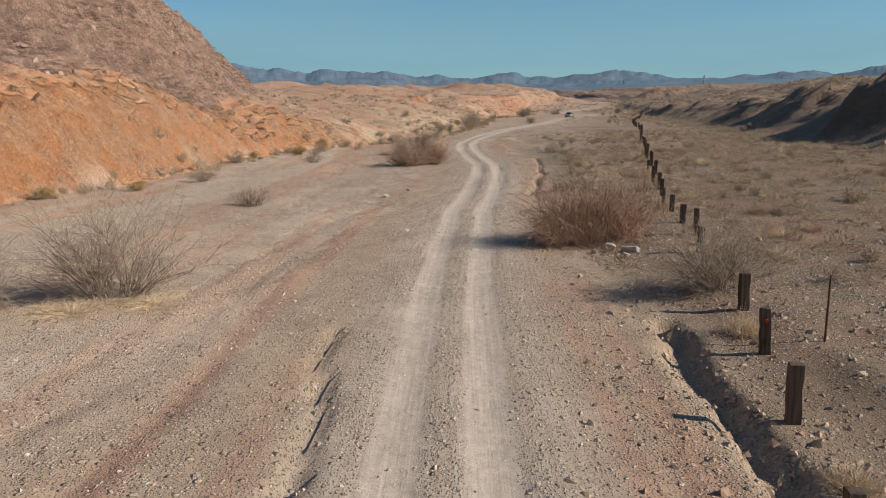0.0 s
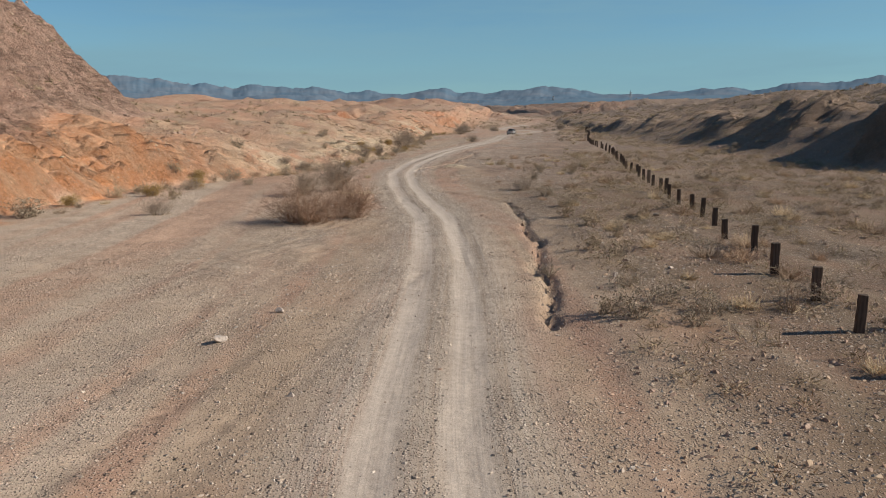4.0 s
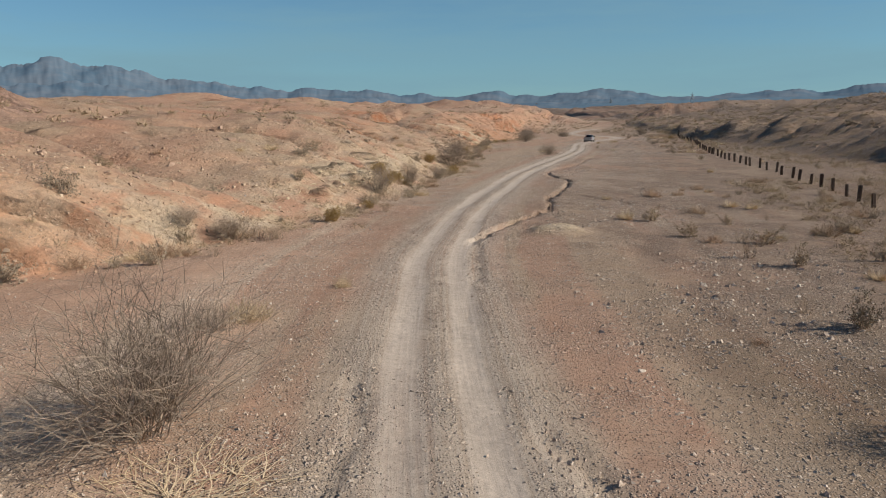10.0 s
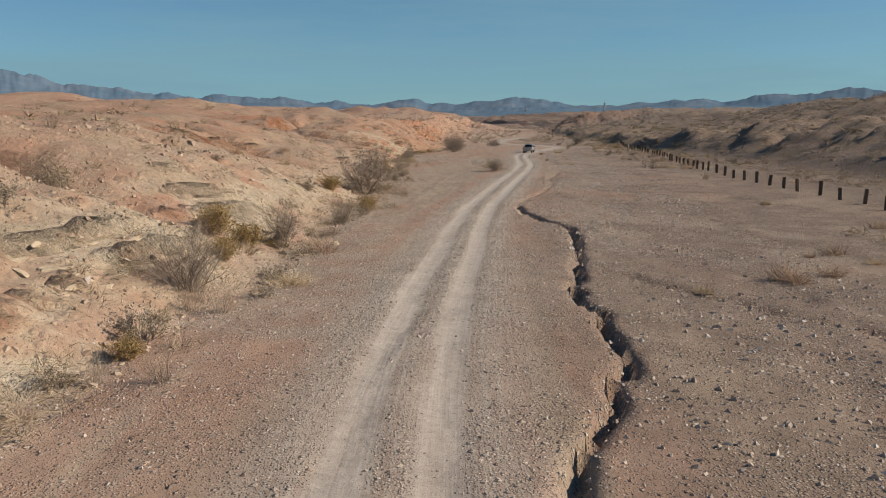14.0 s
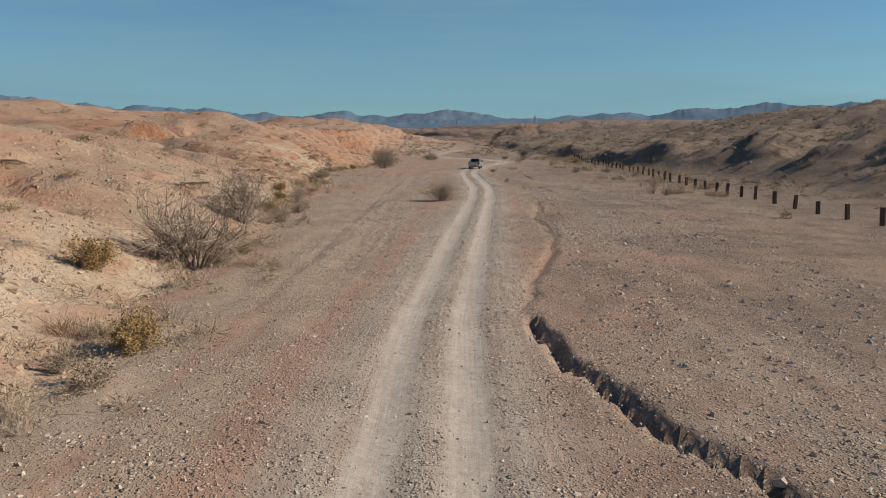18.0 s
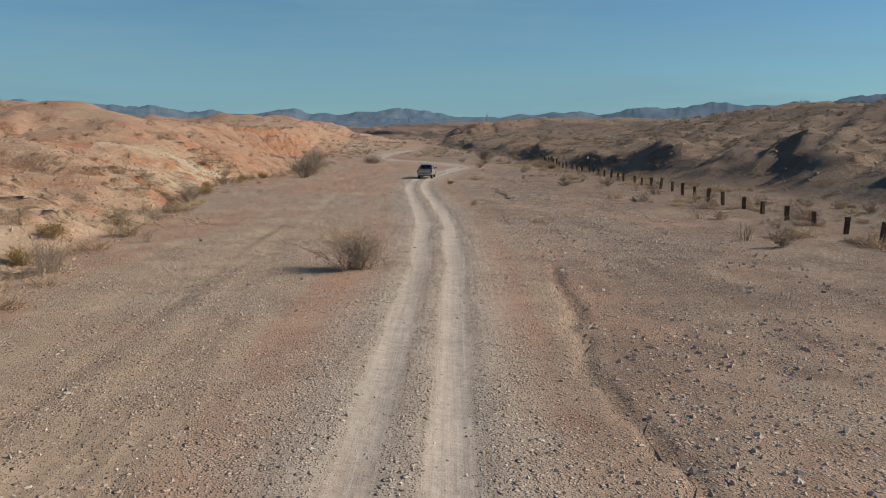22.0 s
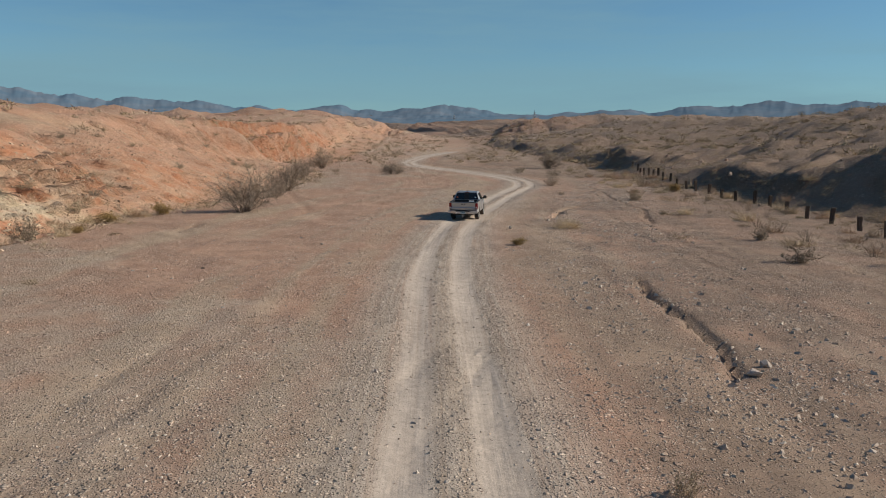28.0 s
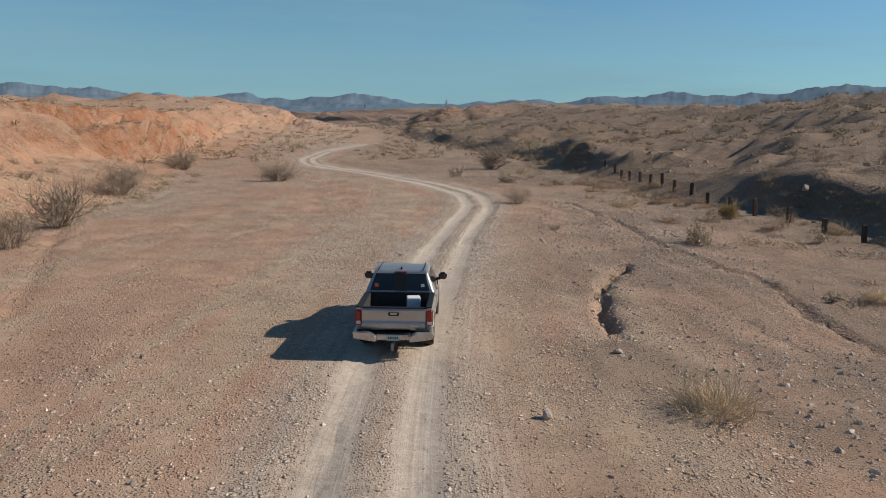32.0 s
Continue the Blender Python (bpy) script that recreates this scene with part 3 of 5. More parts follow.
    nor = n.bump(heap, 1.0, 1.0, low)
    return n.done(n.scaled(c, 1.06), 0.95, normal=nor, spec=0.15)


def plain(name, colour, rough=0.6, metal=0.0, vary=0.12, scale=6.0, bump=0.0, spec=0.4, **more):
    n = Nodes(name)
    v = n.noise(scale, 5, 0.6, n.local())
    w = n.noise(scale * 7, 3, 0.6, n.local())
    c = n.scaled(n.scaled(colour, n.ramp(v, 0.3, 0.7, 1 - vary, 1 + vary)), n.ramp(w, 0.3, 0.7, 1 - vary * 0.6, 1 + vary * 0.6))
    r = n.ramp(v, 0.3, 0.7, max(rough - 0.08, 0.02), min(rough + 0.08, 1.0))
    return n.done(c, r, metal, n.bump(w, bump, 0.01) if bump else None, spec, **more)


def stone_material(name, a, b, c):
    n = Nodes(name)
    k = n.island()
    col = n.mix(n.ramp(k, 0.0, 0.55), a, b)
    col = n.mix(n.ramp(k, 0.72, 1.0), col, c)
    col = n.scaled(col, n.ramp(n.noise(18, 4), 0.3, 0.7, 0.75, 1.2))
    return n.done(col, 0.92, normal=n.bump(n.noise(40, 4), 0.5, 0.01), spec=0.2)


def twig_material(name, a, b):
    n = Nodes(name)
    col = n.mix(n.island(), a, b)
    col = n.scaled(col, n.ramp(n.objrand(), 0, 1, 0.85, 1.18))
    col = n.scaled(col, n.ramp(n.noise(25, 3), 0.3, 0.7, 0.8, 1.2))
    return n.done(col, 0.88, spec=0.2)


GROUND = ground_material()
GRAVEL = stone_material("gravel_stone", (0.42, 0.325, 0.25), (0.53, 0.43, 0.335), (0.62, 0.54, 0.445))
PALE_STONE = stone_material("pale_stone", (0.40, 0.32, 0.255), (0.48, 0.40, 0.33), (0.56, 0.49, 0.42))
BANK_STONE = stone_material("bank_stone", (0.36, 0.245, 0.165), (0.46, 0.33, 0.225), (0.56, 0.43, 0.30))
BROWN_STONE = stone_material("brown_stone", (0.33, 0.225, 0.165), (0.42, 0.295, 0.215), (0.48, 0.35, 0.26))
TWIG_RED = twig_material("red_brown_twig", (0.30, 0.185, 0.12), (0.47, 0.32, 0.22))
TWIG_GREY = twig_material("grey_twig", (0.21, 0.16, 0.12), (0.35, 0.28, 0.21))
TWIG_PALE = twig_material("pale_grey_twig", (0.27, 0.21, 0.155), (0.43, 0.345, 0.26))
BARK = twig_material("dark_bark", (0.15, 0.112, 0.085), (0.25, 0.19, 0.145))
LEAF_OLIVE = twig_material("dusty_olive_leaf", (0.34, 0.26, 0.16), (0.47, 0.37, 0.245))
LEAF_GREY = twig_material("grey_sage_leaf", (0.29, 0.235, 0.165), (0.41, 0.335, 0.24))
LEAF_YELLOW = twig_material("ochre_leaf", (0.27, 0.18, 0.06), (0.40, 0.27, 0.11))
DUSTY_TWIG = twig_material("dusty_brown_twig", (0.36, 0.235, 0.15), (0.50, 0.36, 0.24))
STRAW = twig_material("straw", (0.54, 0.41, 0.25), (0.68, 0.54, 0.36))
TAN_TWIG = twig_material("tan_twig", (0.37, 0.265, 0.18), (0.50, 0.38, 0.265))


def wood_material():
    n = Nodes("weathered_creosoted_timber")
    at = n.local()
    g = n.noise(9, 5, 0.6, at, (1, 1, 0.08))
    col = n.mix(n.ramp(g, 0.35, 0.65), (0.06, 0.042, 0.031), (0.14, 0.10, 0.074))
    col = n.scaled(col, n.ramp(n.objrand(), 0, 1, 0.75, 1.35))
    return n.done(col, 0.9, normal=n.bump(g, 0.7, 0.02), spec=0.2)


TIMBER = wood_material()


# ---- mesh helpers ----
def mesh_of(name, verts, faces, material, smooth=False):
    """A mesh from arrays of vertices and of equally long faces."""
    me = bpy.data.meshes.new(name)
    verts, faces = np.asarray(verts, np.float32), np.asarray(faces, np.int32)
    k = faces.shape[1]
    me.vertices.add(len(verts))
    me.vertices.foreach_set("co", verts.ravel())
    me.loops.add(faces.size)
    me.loops.foreach_set("vertex_index", faces.ravel())
    me.polygons.add(len(faces))
    me.polygons.foreach_set("loop_start", np.arange(0, faces.size, k, dtype=np.int32))
    me.polygons.foreach_set("use_smooth", np.full(len(faces), smooth))
    me.update(calc_edges=True)
    me.materials.append(material)
    return me


def part(name, bm, material, parent=None, label="", smooth=False):
    """Link a bmesh as one mesh object under a thing or a part."""
    me = bpy.data.meshes.new(name)
    for f in bm.faces:
        f.smooth = smooth
    bm.to_mesh(me)
    bm.free()
    me.materials.append(material)
    ob = new(name, me)
    ob.parent = parent
    return tagged(ob, label)


def part_mesh(name, me, parent=None, label=""):
    ob = new(name, me)
    ob.parent = parent
    return tagged(ob, label)


# ---- the ground, one sheet ----
def spread(lo, hi, cell, reach_lo, reach_hi, grow):
    inner = list(np.arange(lo, hi + cell / 2, cell))
    out, s, p = [], cell, inner[-1]
    while p < reach_hi:
        s *= grow
        p += s
        out.append(p)
    back, s, p = [], cell, inner[0]
    while p > reach_lo:
        s *= grow
        p -= s
        back.append(p)
    return np.array(back[::-1] + inner + out)


def build_ground():
    us = spread(-9, 15, 0.22, -8.9, 4200, 1.032)
    us = np.concatenate([spread(-29.2, -9.4, 0.33, -4200, -9.5, 1.034)[:-1], us[us > -9.3]])
    vs = spread(4, 308, 0.36, -500, 4300, 1.045)
    U, V = np.meshgrid(us, vs)
    X, Y = AXIS(V) + U, V
    Z = np.zeros_like(X)
    for i in range(0, len(vs), 100):
        Z[i:i + 100] = height(X[i:i + 100], Y[i:i + 100])
    nr, nc = X.shape
    idx = np.arange(nr * nc).reshape(nr, nc)
    faces = np.stack([idx[:-1, :-1], idx[:-1, 1:], idx[1:, 1:], idx[1:, :-1]], -1).reshape(-1, 4)
    me = mesh_of("ground", np.stack([X, Y, Z], -1).reshape(-1, 3), faces, GROUND, True)
    dl, dr = TOE_LEFT(Y) - X, X - TOE_RIGHT(Y)
    near = Y < 420
    lines = np.zeros_like(X)
    for pts, half, amount in SIDE_TRACKS:
        d, _ = to_line(X, Y, pts)
        lines = np.maximum(lines, amount * np.exp(-((np.abs(d) - half) / 0.24) ** 2) * (0.7 + 0.5 * vn(X / 2, Y / 5, 92)))
    across, along = np.where(near, np.clip(X - ROAD(Y), -60, 60), 60.0), Y
    onleft = step(-1.2, 1.4, dl + 1.3 * vn(X / 2.6, Y / 2.6, 106) + 0.6 * vn(X / 0.9, Y / 0.9, 107))
    red = onleft * np.exp(-np.clip(dl - 4, 0, None) / (9 + 16 * step(290, 330, Y))) * np.interp(Y, [0, 85, 98, 108, 120, 150, 175, 205, 215, 232, 262, 285, 330, 400, 460], [1, 1, 0.9, 0.65, 0.25, 0.15, 0.25, 0.45, 0.7, 1.1, 1.0, 0.6, 0.6, 1, 0.5])
    for cx, cy, r in ((-12, 240, 11), (-7, 163, 8), (24, 350, 20), (33, 384, 18), (0, 240, 10)):
        red = np.maximum(red, 1.1 * np.exp(-(((X - cx) / r) ** 2 + ((Y - cy) / (r * 1.3)) ** 2)))
    hill = step(1, 6, HILL_FOOT(Y) + 3 + 2 * vn(X / 6, Y / 6, 99) - X) * (Y < 170)
    red = np.maximum(red * (1 - 0.85 * hill), 0.12 * onleft * (1 - hill))
    crust = step(1.5, 5, X - ROAD(Y)) * step(80, 100, Y) * (0.25 + 0.3 * step(5, 11, X - ROAD(Y))) + 0.55 * step(1.5, 5, X - ROAD(Y)) * step(80, 100, Y) * (step(-0.2, 0.15, vn(X / 4.5, Y / 7, 94) + 0.5 * vn(X / 1.4, Y / 2.5, 105) + 0.15))
    red = np.maximum(red, 0.75 * step(430, 600, Y) * step(-0.1, 0.5, vn(X / 55, Y / 45, 104)))
    gz, gx = np.gradient(Z)
    fall = np.hypot(gx / np.maximum(np.gradient(X, axis=1), 1e-3), gz / np.maximum(np.gradient(Y, axis=0), 1e-3))
    steep = step(0.3, 0.75, fall)
    red = red * np.where(Y > 112, 0.4 + 0.3 * step(205, 240, Y) + 0.75 * steep, 1.0)
    pale = onleft * np.exp(-np.clip(dl - 3, 0, None) / 5) * np.interp(Y, [95, 104, 122, 150, 165, 180, 200, 228, 238, 250, 258, 280], [0, 0.9, 1, 0.8, 0.7, 0.45, 0.4, 0.3, 0.9, 1, 0.3, 0.1])
    pale = np.maximum(pale, 1.1 * onleft * np.exp(-((Y - 250 - 0.5 * (X - 15)) / 3.2) ** 2) * (dl < 11))
    pale = np.maximum(pale, 1.2 * np.exp(-(((X - 9.2) / 1.3) ** 4 + ((Y - 106.4) / 1.1) ** 4)))
    rock = np.maximum(np.maximum(hill, 0.5 * onleft * step(4, 8, dl) * (1 - step(95, 150, Y))), 0.6 * step(430, 600, Y))
    scrub = np.maximum(step(-1, 4, dr), 0.85 * step(1.0, 4.5, X - ROAD(Y) - 3.0) * (1 - step(80, 105, Y)))
    scrub = np.maximum(scrub, np.interp(Y, [0, 110, 150, 190, 230, 330], [0.6, 0.55, 0.35, 0.5, 0.85, 0.85]) * step(-5, 3, X - FENCE(Y) + 2.5 * vn(X / 5, Y / 7, 108)) * (Y < 345))
    tanbank = onleft * step(104, 122, Y) * (1 - 0.5 * step(205, 245, Y)) * (0.85 + 0.25 * vn(X / 6, Y / 6, 103))
    grit = (0.35 + 0.65 * step(-0.15, 0.35, vn(X / 9, Y / 14, 95) + 0.5 * vn(X / 3, Y / 4, 96))) * (1 - onleft)
    U2 = X - ROAD(Y)
    streak = 0.5 + 0.5 * np.clip(0.45 * step(205, 240, Y) - 0.1 + vn(U2 / 1.0, Y / 38, 97) + 0.7 * vn(U2 / 3.4, Y / 60, 98) + 0.45 * vn(U2 / 0.42, Y / 14, 100), -1, 1)
    pan = step(3, 8, -U2) * (1 - step(105, 125, Y)) * (1 - onleft) * (0.65 + 0.35 * vn(X / 5, Y / 9, 102))
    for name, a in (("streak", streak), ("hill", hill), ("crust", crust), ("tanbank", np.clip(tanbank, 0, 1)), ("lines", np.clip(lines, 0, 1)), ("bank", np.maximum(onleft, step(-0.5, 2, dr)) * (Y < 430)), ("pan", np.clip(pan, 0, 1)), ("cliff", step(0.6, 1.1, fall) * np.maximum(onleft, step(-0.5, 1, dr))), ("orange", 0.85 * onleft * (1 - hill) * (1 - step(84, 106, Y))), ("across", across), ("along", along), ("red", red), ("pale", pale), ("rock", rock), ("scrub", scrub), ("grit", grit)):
        me.attributes.new(name, "FLOAT", "POINT").data.foreach_set("value", a.ravel().astype(np.float32))
    ob = new("ground", me)
    return tagged(ob, "pinkish gravel desert wash with wheel ruts, eroded orange banks and brown hills", "ground", kind="structure")


SIDE_TRACKS = [  # bends, half gauge, strength
    (bends([(-8.5, 9), (-7.9, 12.4), (-7.1, 15.1), (-6.8, 19.8), (-6.5, 25.2), (-4.7, 33.5), (-1.4, 43.5), (1.5, 52)]), 0.72, 0.9),
    (bends([(-5.6, 7), (-5.4, 9.8), (-5.1, 13), (-5.0, 17.5), (-5.2, 24.3), (-4.0, 31.9), (-1.0, 41), (1.6, 49)]), 0.0, 0.7),
    (bends([(-13, 12), (-11, 18), (-9.6, 26), (-7.5, 35), (-4.5, 45), (-1.5, 54), (1.5, 63)]), 0.72, 0.6),
    (bends([(3.6, 7), (3.7, 9.6), (4.1, 11.8), (4.5, 15.2), (4.6, 18.5), (3.6, 26)]), 0.3, 0.8),
    (bends([(-9.5, 48), (-5.7, 55.3), (-3.6, 60), (-0.3, 67), (1.5, 71.5), (2.3, 78)]), 0.4, 0.85),
    (bends([(-6.5, 49), (-4.7, 53.1), (-2.4, 57.9), (0.7, 61.9), (2.1, 66.6)]), 0.72, 0.7),
    (bends([(4.0, 48), (4.1, 50.5), (4.3, 54.2), (4.8, 60.1), (5.6, 68.4), (5.0, 78)]), 0.22, 1.0),
    (bends([(0.6, 98), (1.6, 103.2), (2.4, 108.1), (4.1, 113.6), (7, 122.5)]), 0.3, 0.4),
    (bends([(4.5, 90), (5.2, 98), (6.2, 106), (8, 116), (10.4, 127), (13, 140)]), 0.5, 0.5),
    (bends([(9, 152), (11.9, 164.2), (13.6, 172.3), (16.8, 185.6), (19, 195.8), (23, 212), (28, 226)]), 0.72, 0.9),
    (bends([(10.6, 152), (13.4, 163.7), (15.3, 171.8), (17.9, 187), (20.3, 198.4), (26, 215)]), 0.3, 0.8),
    (bends([(13.5, 172), (16.2, 182.5), (18.2, 189.7), (20.7, 198.4), (27.4, 209.9), (34, 222)]), 0.72, 0.7),
    (bends([(43.0, 200), (44.1, 208.2), (44.7, 213), (45.6, 217.4), (46.9, 223.7), (50, 240), (56, 262)]), 0.72, 0.8),
    (bends([(29, 196), (30.2, 200.8), (31.2, 204.9), (32.3, 208.9), (33.9, 214.1)]), 0.2, 1.0),
    (bends([(20, 222), (22, 233), (23.5, 242.1), (27.9, 248.4), (33, 255.1), (42, 262)]), 0.72, 0.5),
    (bends([(36, 226), (36.8, 230.6), (38.5, 234.9), (39.6, 239), (40.6, 243)]), 0.2, 0.9),
    (bends([(32.6, 226), (33.6, 231.3), (34.9, 236.1), (36.7, 240.6), (39.5, 248)]), 0.2, 0.8),
    (bends([(49.9, 267.5), (54.7, 276), (59.8, 286.6), (61.4, 296.3)]), 0.15, 1.0),
    (bends([(24, 190), (30, 205), (34.5, 221), (39, 236)]), 0.0, 0.4),
]
ground = build_ground()


# ---- far mountains and pylons ----
def mountains(name, label, centre, radius, crest, material, seed, rough):
    """A far range as a real ridge with spurs: crest is (bearing, degrees above the eye)."""
    b = np.arange(crest[0][0], crest[-1][0], 0.08)
    e = np.interp(b, [c[0] for c in crest], [c[1] for c in crest])
    base = radius * np.tan(np.radians(0.93 * e))
    V = []
    for k in np.linspace(0, 1, 18):
        r = radius - 900 * (1 - k)
        z = base * k ** 1.15 * (1 + rough * fbm(b / 2.4 + 0.5 * (1 - k), np.full_like(b, 0.5 + seed + 2.4 * (1 - k)), seed, 6, 0.55) + 0.2 * rough * ridged(b / 1.3 + 0.7 * (1 - k), np.full_like(b, 3.5 + seed + 3.0 * (1 - k)), seed + 5, 4)) + 14
        z = z - (40 if k == 0 else 0)
        V.append(np.stack([centre[0] + r * np.sin(np.radians(b)), centre[1] + r * np.cos(np.radians(b)), z], -1))
    V = np.array(V)
    nr, nc = V.shape[:2]
    idx = np.arange(nr * nc).reshape(nr, nc)
    F = np.stack([idx[:-1, :-1], idx[:-1, 1:], idx[1:, 1:], idx[1:, :-1]], -1).reshape(-1, 4)
    ob = new(name, mesh_of(name, V.reshape(-1, 3), F, material, True))
    return tagged(ob, label, "mountain range", kind="structure")


# distance haze painted into the rock: blue tint plus a faint glow
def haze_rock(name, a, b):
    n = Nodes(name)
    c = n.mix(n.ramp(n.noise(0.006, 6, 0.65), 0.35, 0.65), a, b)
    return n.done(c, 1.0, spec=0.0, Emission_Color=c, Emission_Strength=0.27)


FAR_HAZED_ROCK = haze_rock("far_hazed_rock", (0.085, 0.135, 0.18), (0.135, 0.165, 0.195))
HAZED_MESA_ROCK = haze_rock("hazed_mesa_rock", (0.085, 0.14, 0.185), (0.12, 0.17, 0.21))
mountains("backdrop_mountains", "jagged mountain range on the horizon, haze put into its blue colour", (0, 120), 4150,
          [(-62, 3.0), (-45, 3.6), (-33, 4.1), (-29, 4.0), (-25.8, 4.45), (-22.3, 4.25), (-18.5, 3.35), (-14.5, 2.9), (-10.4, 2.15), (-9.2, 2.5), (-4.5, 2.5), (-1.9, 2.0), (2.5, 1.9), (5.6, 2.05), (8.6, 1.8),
           (12.9, 2.3), (15.4, 2.0), (18.7, 1.5), (20.5, 1.6), (24.5, 1.95), (28, 1.8), (31, 2.1), (36, 2.3), (39, 2.2), (42.8, 2.25), (46.7, 2.95), (50, 2.7), (60, 2.6), (75, 2.0)], FAR_HAZED_ROCK, 3, 0.085)
mountains("backdrop_foothills", "foothills before the mountains, haze put into their grey-blue colour", (0, 120), 3600,
          [(-62, 1.6), (-40, 2.2), (-30, 2.6), (-26, 2.9), (-20, 2.3), (-15, 2.0), (-11, 1.5), (-7, 1.7), (-3, 1.55), (1, 1.25), (6, 1.2), (10, 1.2), (14, 1.45), (18, 1.1), (24, 1.2), (30, 1.3), (38, 1.5), (48, 1.7), (60, 1.5), (75, 1.0)], FAR_HAZED_ROCK, 17, 0.09)
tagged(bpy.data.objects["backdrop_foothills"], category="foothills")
mountains("backdrop_mesa", "low mesa below the mountains, haze put into its dark blue colour", (0, 120), 3000,
          [(8, 0.5), (12, 1.0), (16, 1.2), (19, 1.25), (27, 1.3), (33, 1.2), (40, 0.9), (46, 0.5)], HAZED_MESA_ROCK, 9, 0.05)
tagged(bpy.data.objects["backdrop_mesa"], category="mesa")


# ---- bushes ----
def tubes(paths, sides=3):
    """Tapered twigs: each path is (points, radii)."""
    V, F, base = [], [], 0
    ang = np.arange(sides) * 2 * np.pi / sides
    ca, sa = np.cos(ang), np.sin(ang)
    for pts, rad in paths:
        d = np.gradient(pts, axis=0)
        d /= np.linalg.norm(d, axis=1, keepdims=True) + 1e-9
        ref = np.where(np.abs(d[:, 2:3]) > 0.9, np.array([[1.0, 0, 0]]), np.array([[0, 0, 1.0]]))
        a = np.cross(d, ref)
        a /= np.linalg.norm(a, axis=1, keepdims=True) + 1e-9
        b = np.cross(d, a)
        ring = pts[:, None] + rad[:, None, None] * (a[:, None] * ca[None, :, None] + b[:, None] * sa[None, :, None])
        V.append(ring.reshape(-1, 3))
        for i in range(len(pts) - 1):
            for k in range(sides):
                p, q = base + i * sides + k, base + i * sides + (k + 1) % sides
                F.append((p, q, q + sides, p + sides))
        base += len(pts) * sides
    return np.concatenate(V), np.array(F)


def sprig(rng, start, heading, length, bend, n=4, droop=0.0):
    pts, h = [start], heading / np.linalg.norm(heading)
    for i in range(n):
        h = h + rng.normal(0, bend, 3)
        h[2] -= droop
        h /= np.linalg.norm(h)
        pts.append(pts[-1] + h * length / n)
    return np.array(pts), h


def branching(rng, wide, tall, stems, kids, grandkids, thick, lift=0.35, bend=0.16, droop=0.0, spread_base=0.12):
    """Stems and twigs of a bush that is wide x tall: two lists of tapered paths."""
    big, small = [], []
    lobes = [(rng.uniform(0, 2 * np.pi), rng.uniform(0.55, 1.0)) for _ in range(7)]
    for i in range(stems):
        lobe = lobes[rng.integers(0, 7)]
        az = lobe[0] + rng.normal(0, 0.42)
        out = rng.uniform(0.08, 1.0) ** 0.7 * lobe[1]
        tip = np.array([np.cos(az) * out * wide / 2, np.sin(az) * out * wide / 2, tall * (lift + (1 - lift) * rng.uniform(0.35, 1.0) * (1 - 0.55 * out ** 2))])
        start = np.array([np.cos(az), np.sin(az), 0]) * rng.uniform(0, spread_base) * wide
        start[2] = -0.06
        way = tip - start
        length = np.linalg.norm(way) * 0.9
        way = way / np.linalg.norm(way)
        pts, _ = sprig(rng, start, way, length, bend, 4, droop)
        big.append((pts, np.linspace(thick, thick * 0.3, len(pts))))
        for j in range(kids):
            k = rng.uniform(0.25, 0.98) * (len(pts) - 1)
            a = int(k)
            at = pts[a] + (pts[min(a + 1, len(pts) - 1)] - pts[a]) * (k - a)
            h = way * 0.55 + rng.normal(0, 0.6, 3) + np.array([0, 0, 0.12])
            l = length * rng.uniform(0.25, 0.55)
            tp, hh = sprig(rng, at, h, l, bend * 1.2, 2, droop)
            small.append((tp, np.linspace(thick * 0.42, thick * 0.16, len(tp))))
            for g in range(grandkids):
                a2 = rng.integers(1, len(tp))
                h2 = hh + rng.normal(0, 0.6, 3)
                gp, _ = sprig(rng, tp[a2], h2, l * rng.uniform(0.3, 0.7), bend * 1.3, 1, droop)
                small.append((gp, np.linspace(thick * 0.24, thick * 0.12, len(gp))))
    for lst in (big, small):
        for pts, _ in lst:
            pts[:, 2] = np.maximum(pts[:, 2], -0.08)
    return big, small


def leaf_cards(rng, paths, per, size):
    """Small folded leaves along twigs."""
    V, F = [], []
    for pts, _ in paths:
        for _ in range(per):
            k = rng.uniform(0.3, 1) * (len(pts) - 1)
            a = int(min(k, len(pts) - 2))
            p = pts[a] + (pts[a + 1] - pts[a]) * (k - a) + rng.normal(0, size * 0.6, 3)
            d, w = rng.normal(0, 1, 3), rng.normal(0, 1, 3)
            d = d / np.linalg.norm(d) * size * rng.uniform(0.6, 1.3)
            w = np.cross(d, w)
            w = w / np.linalg.norm(w) * size * 0.45
            b = len(V)
            V += [p, p + d * 0.5 + w, p + d, p + d * 0.5 - w]
            F.append((b, b + 1, b + 2, b + 3))
    return np.array(V), np.array(F)


BUSHES = {}


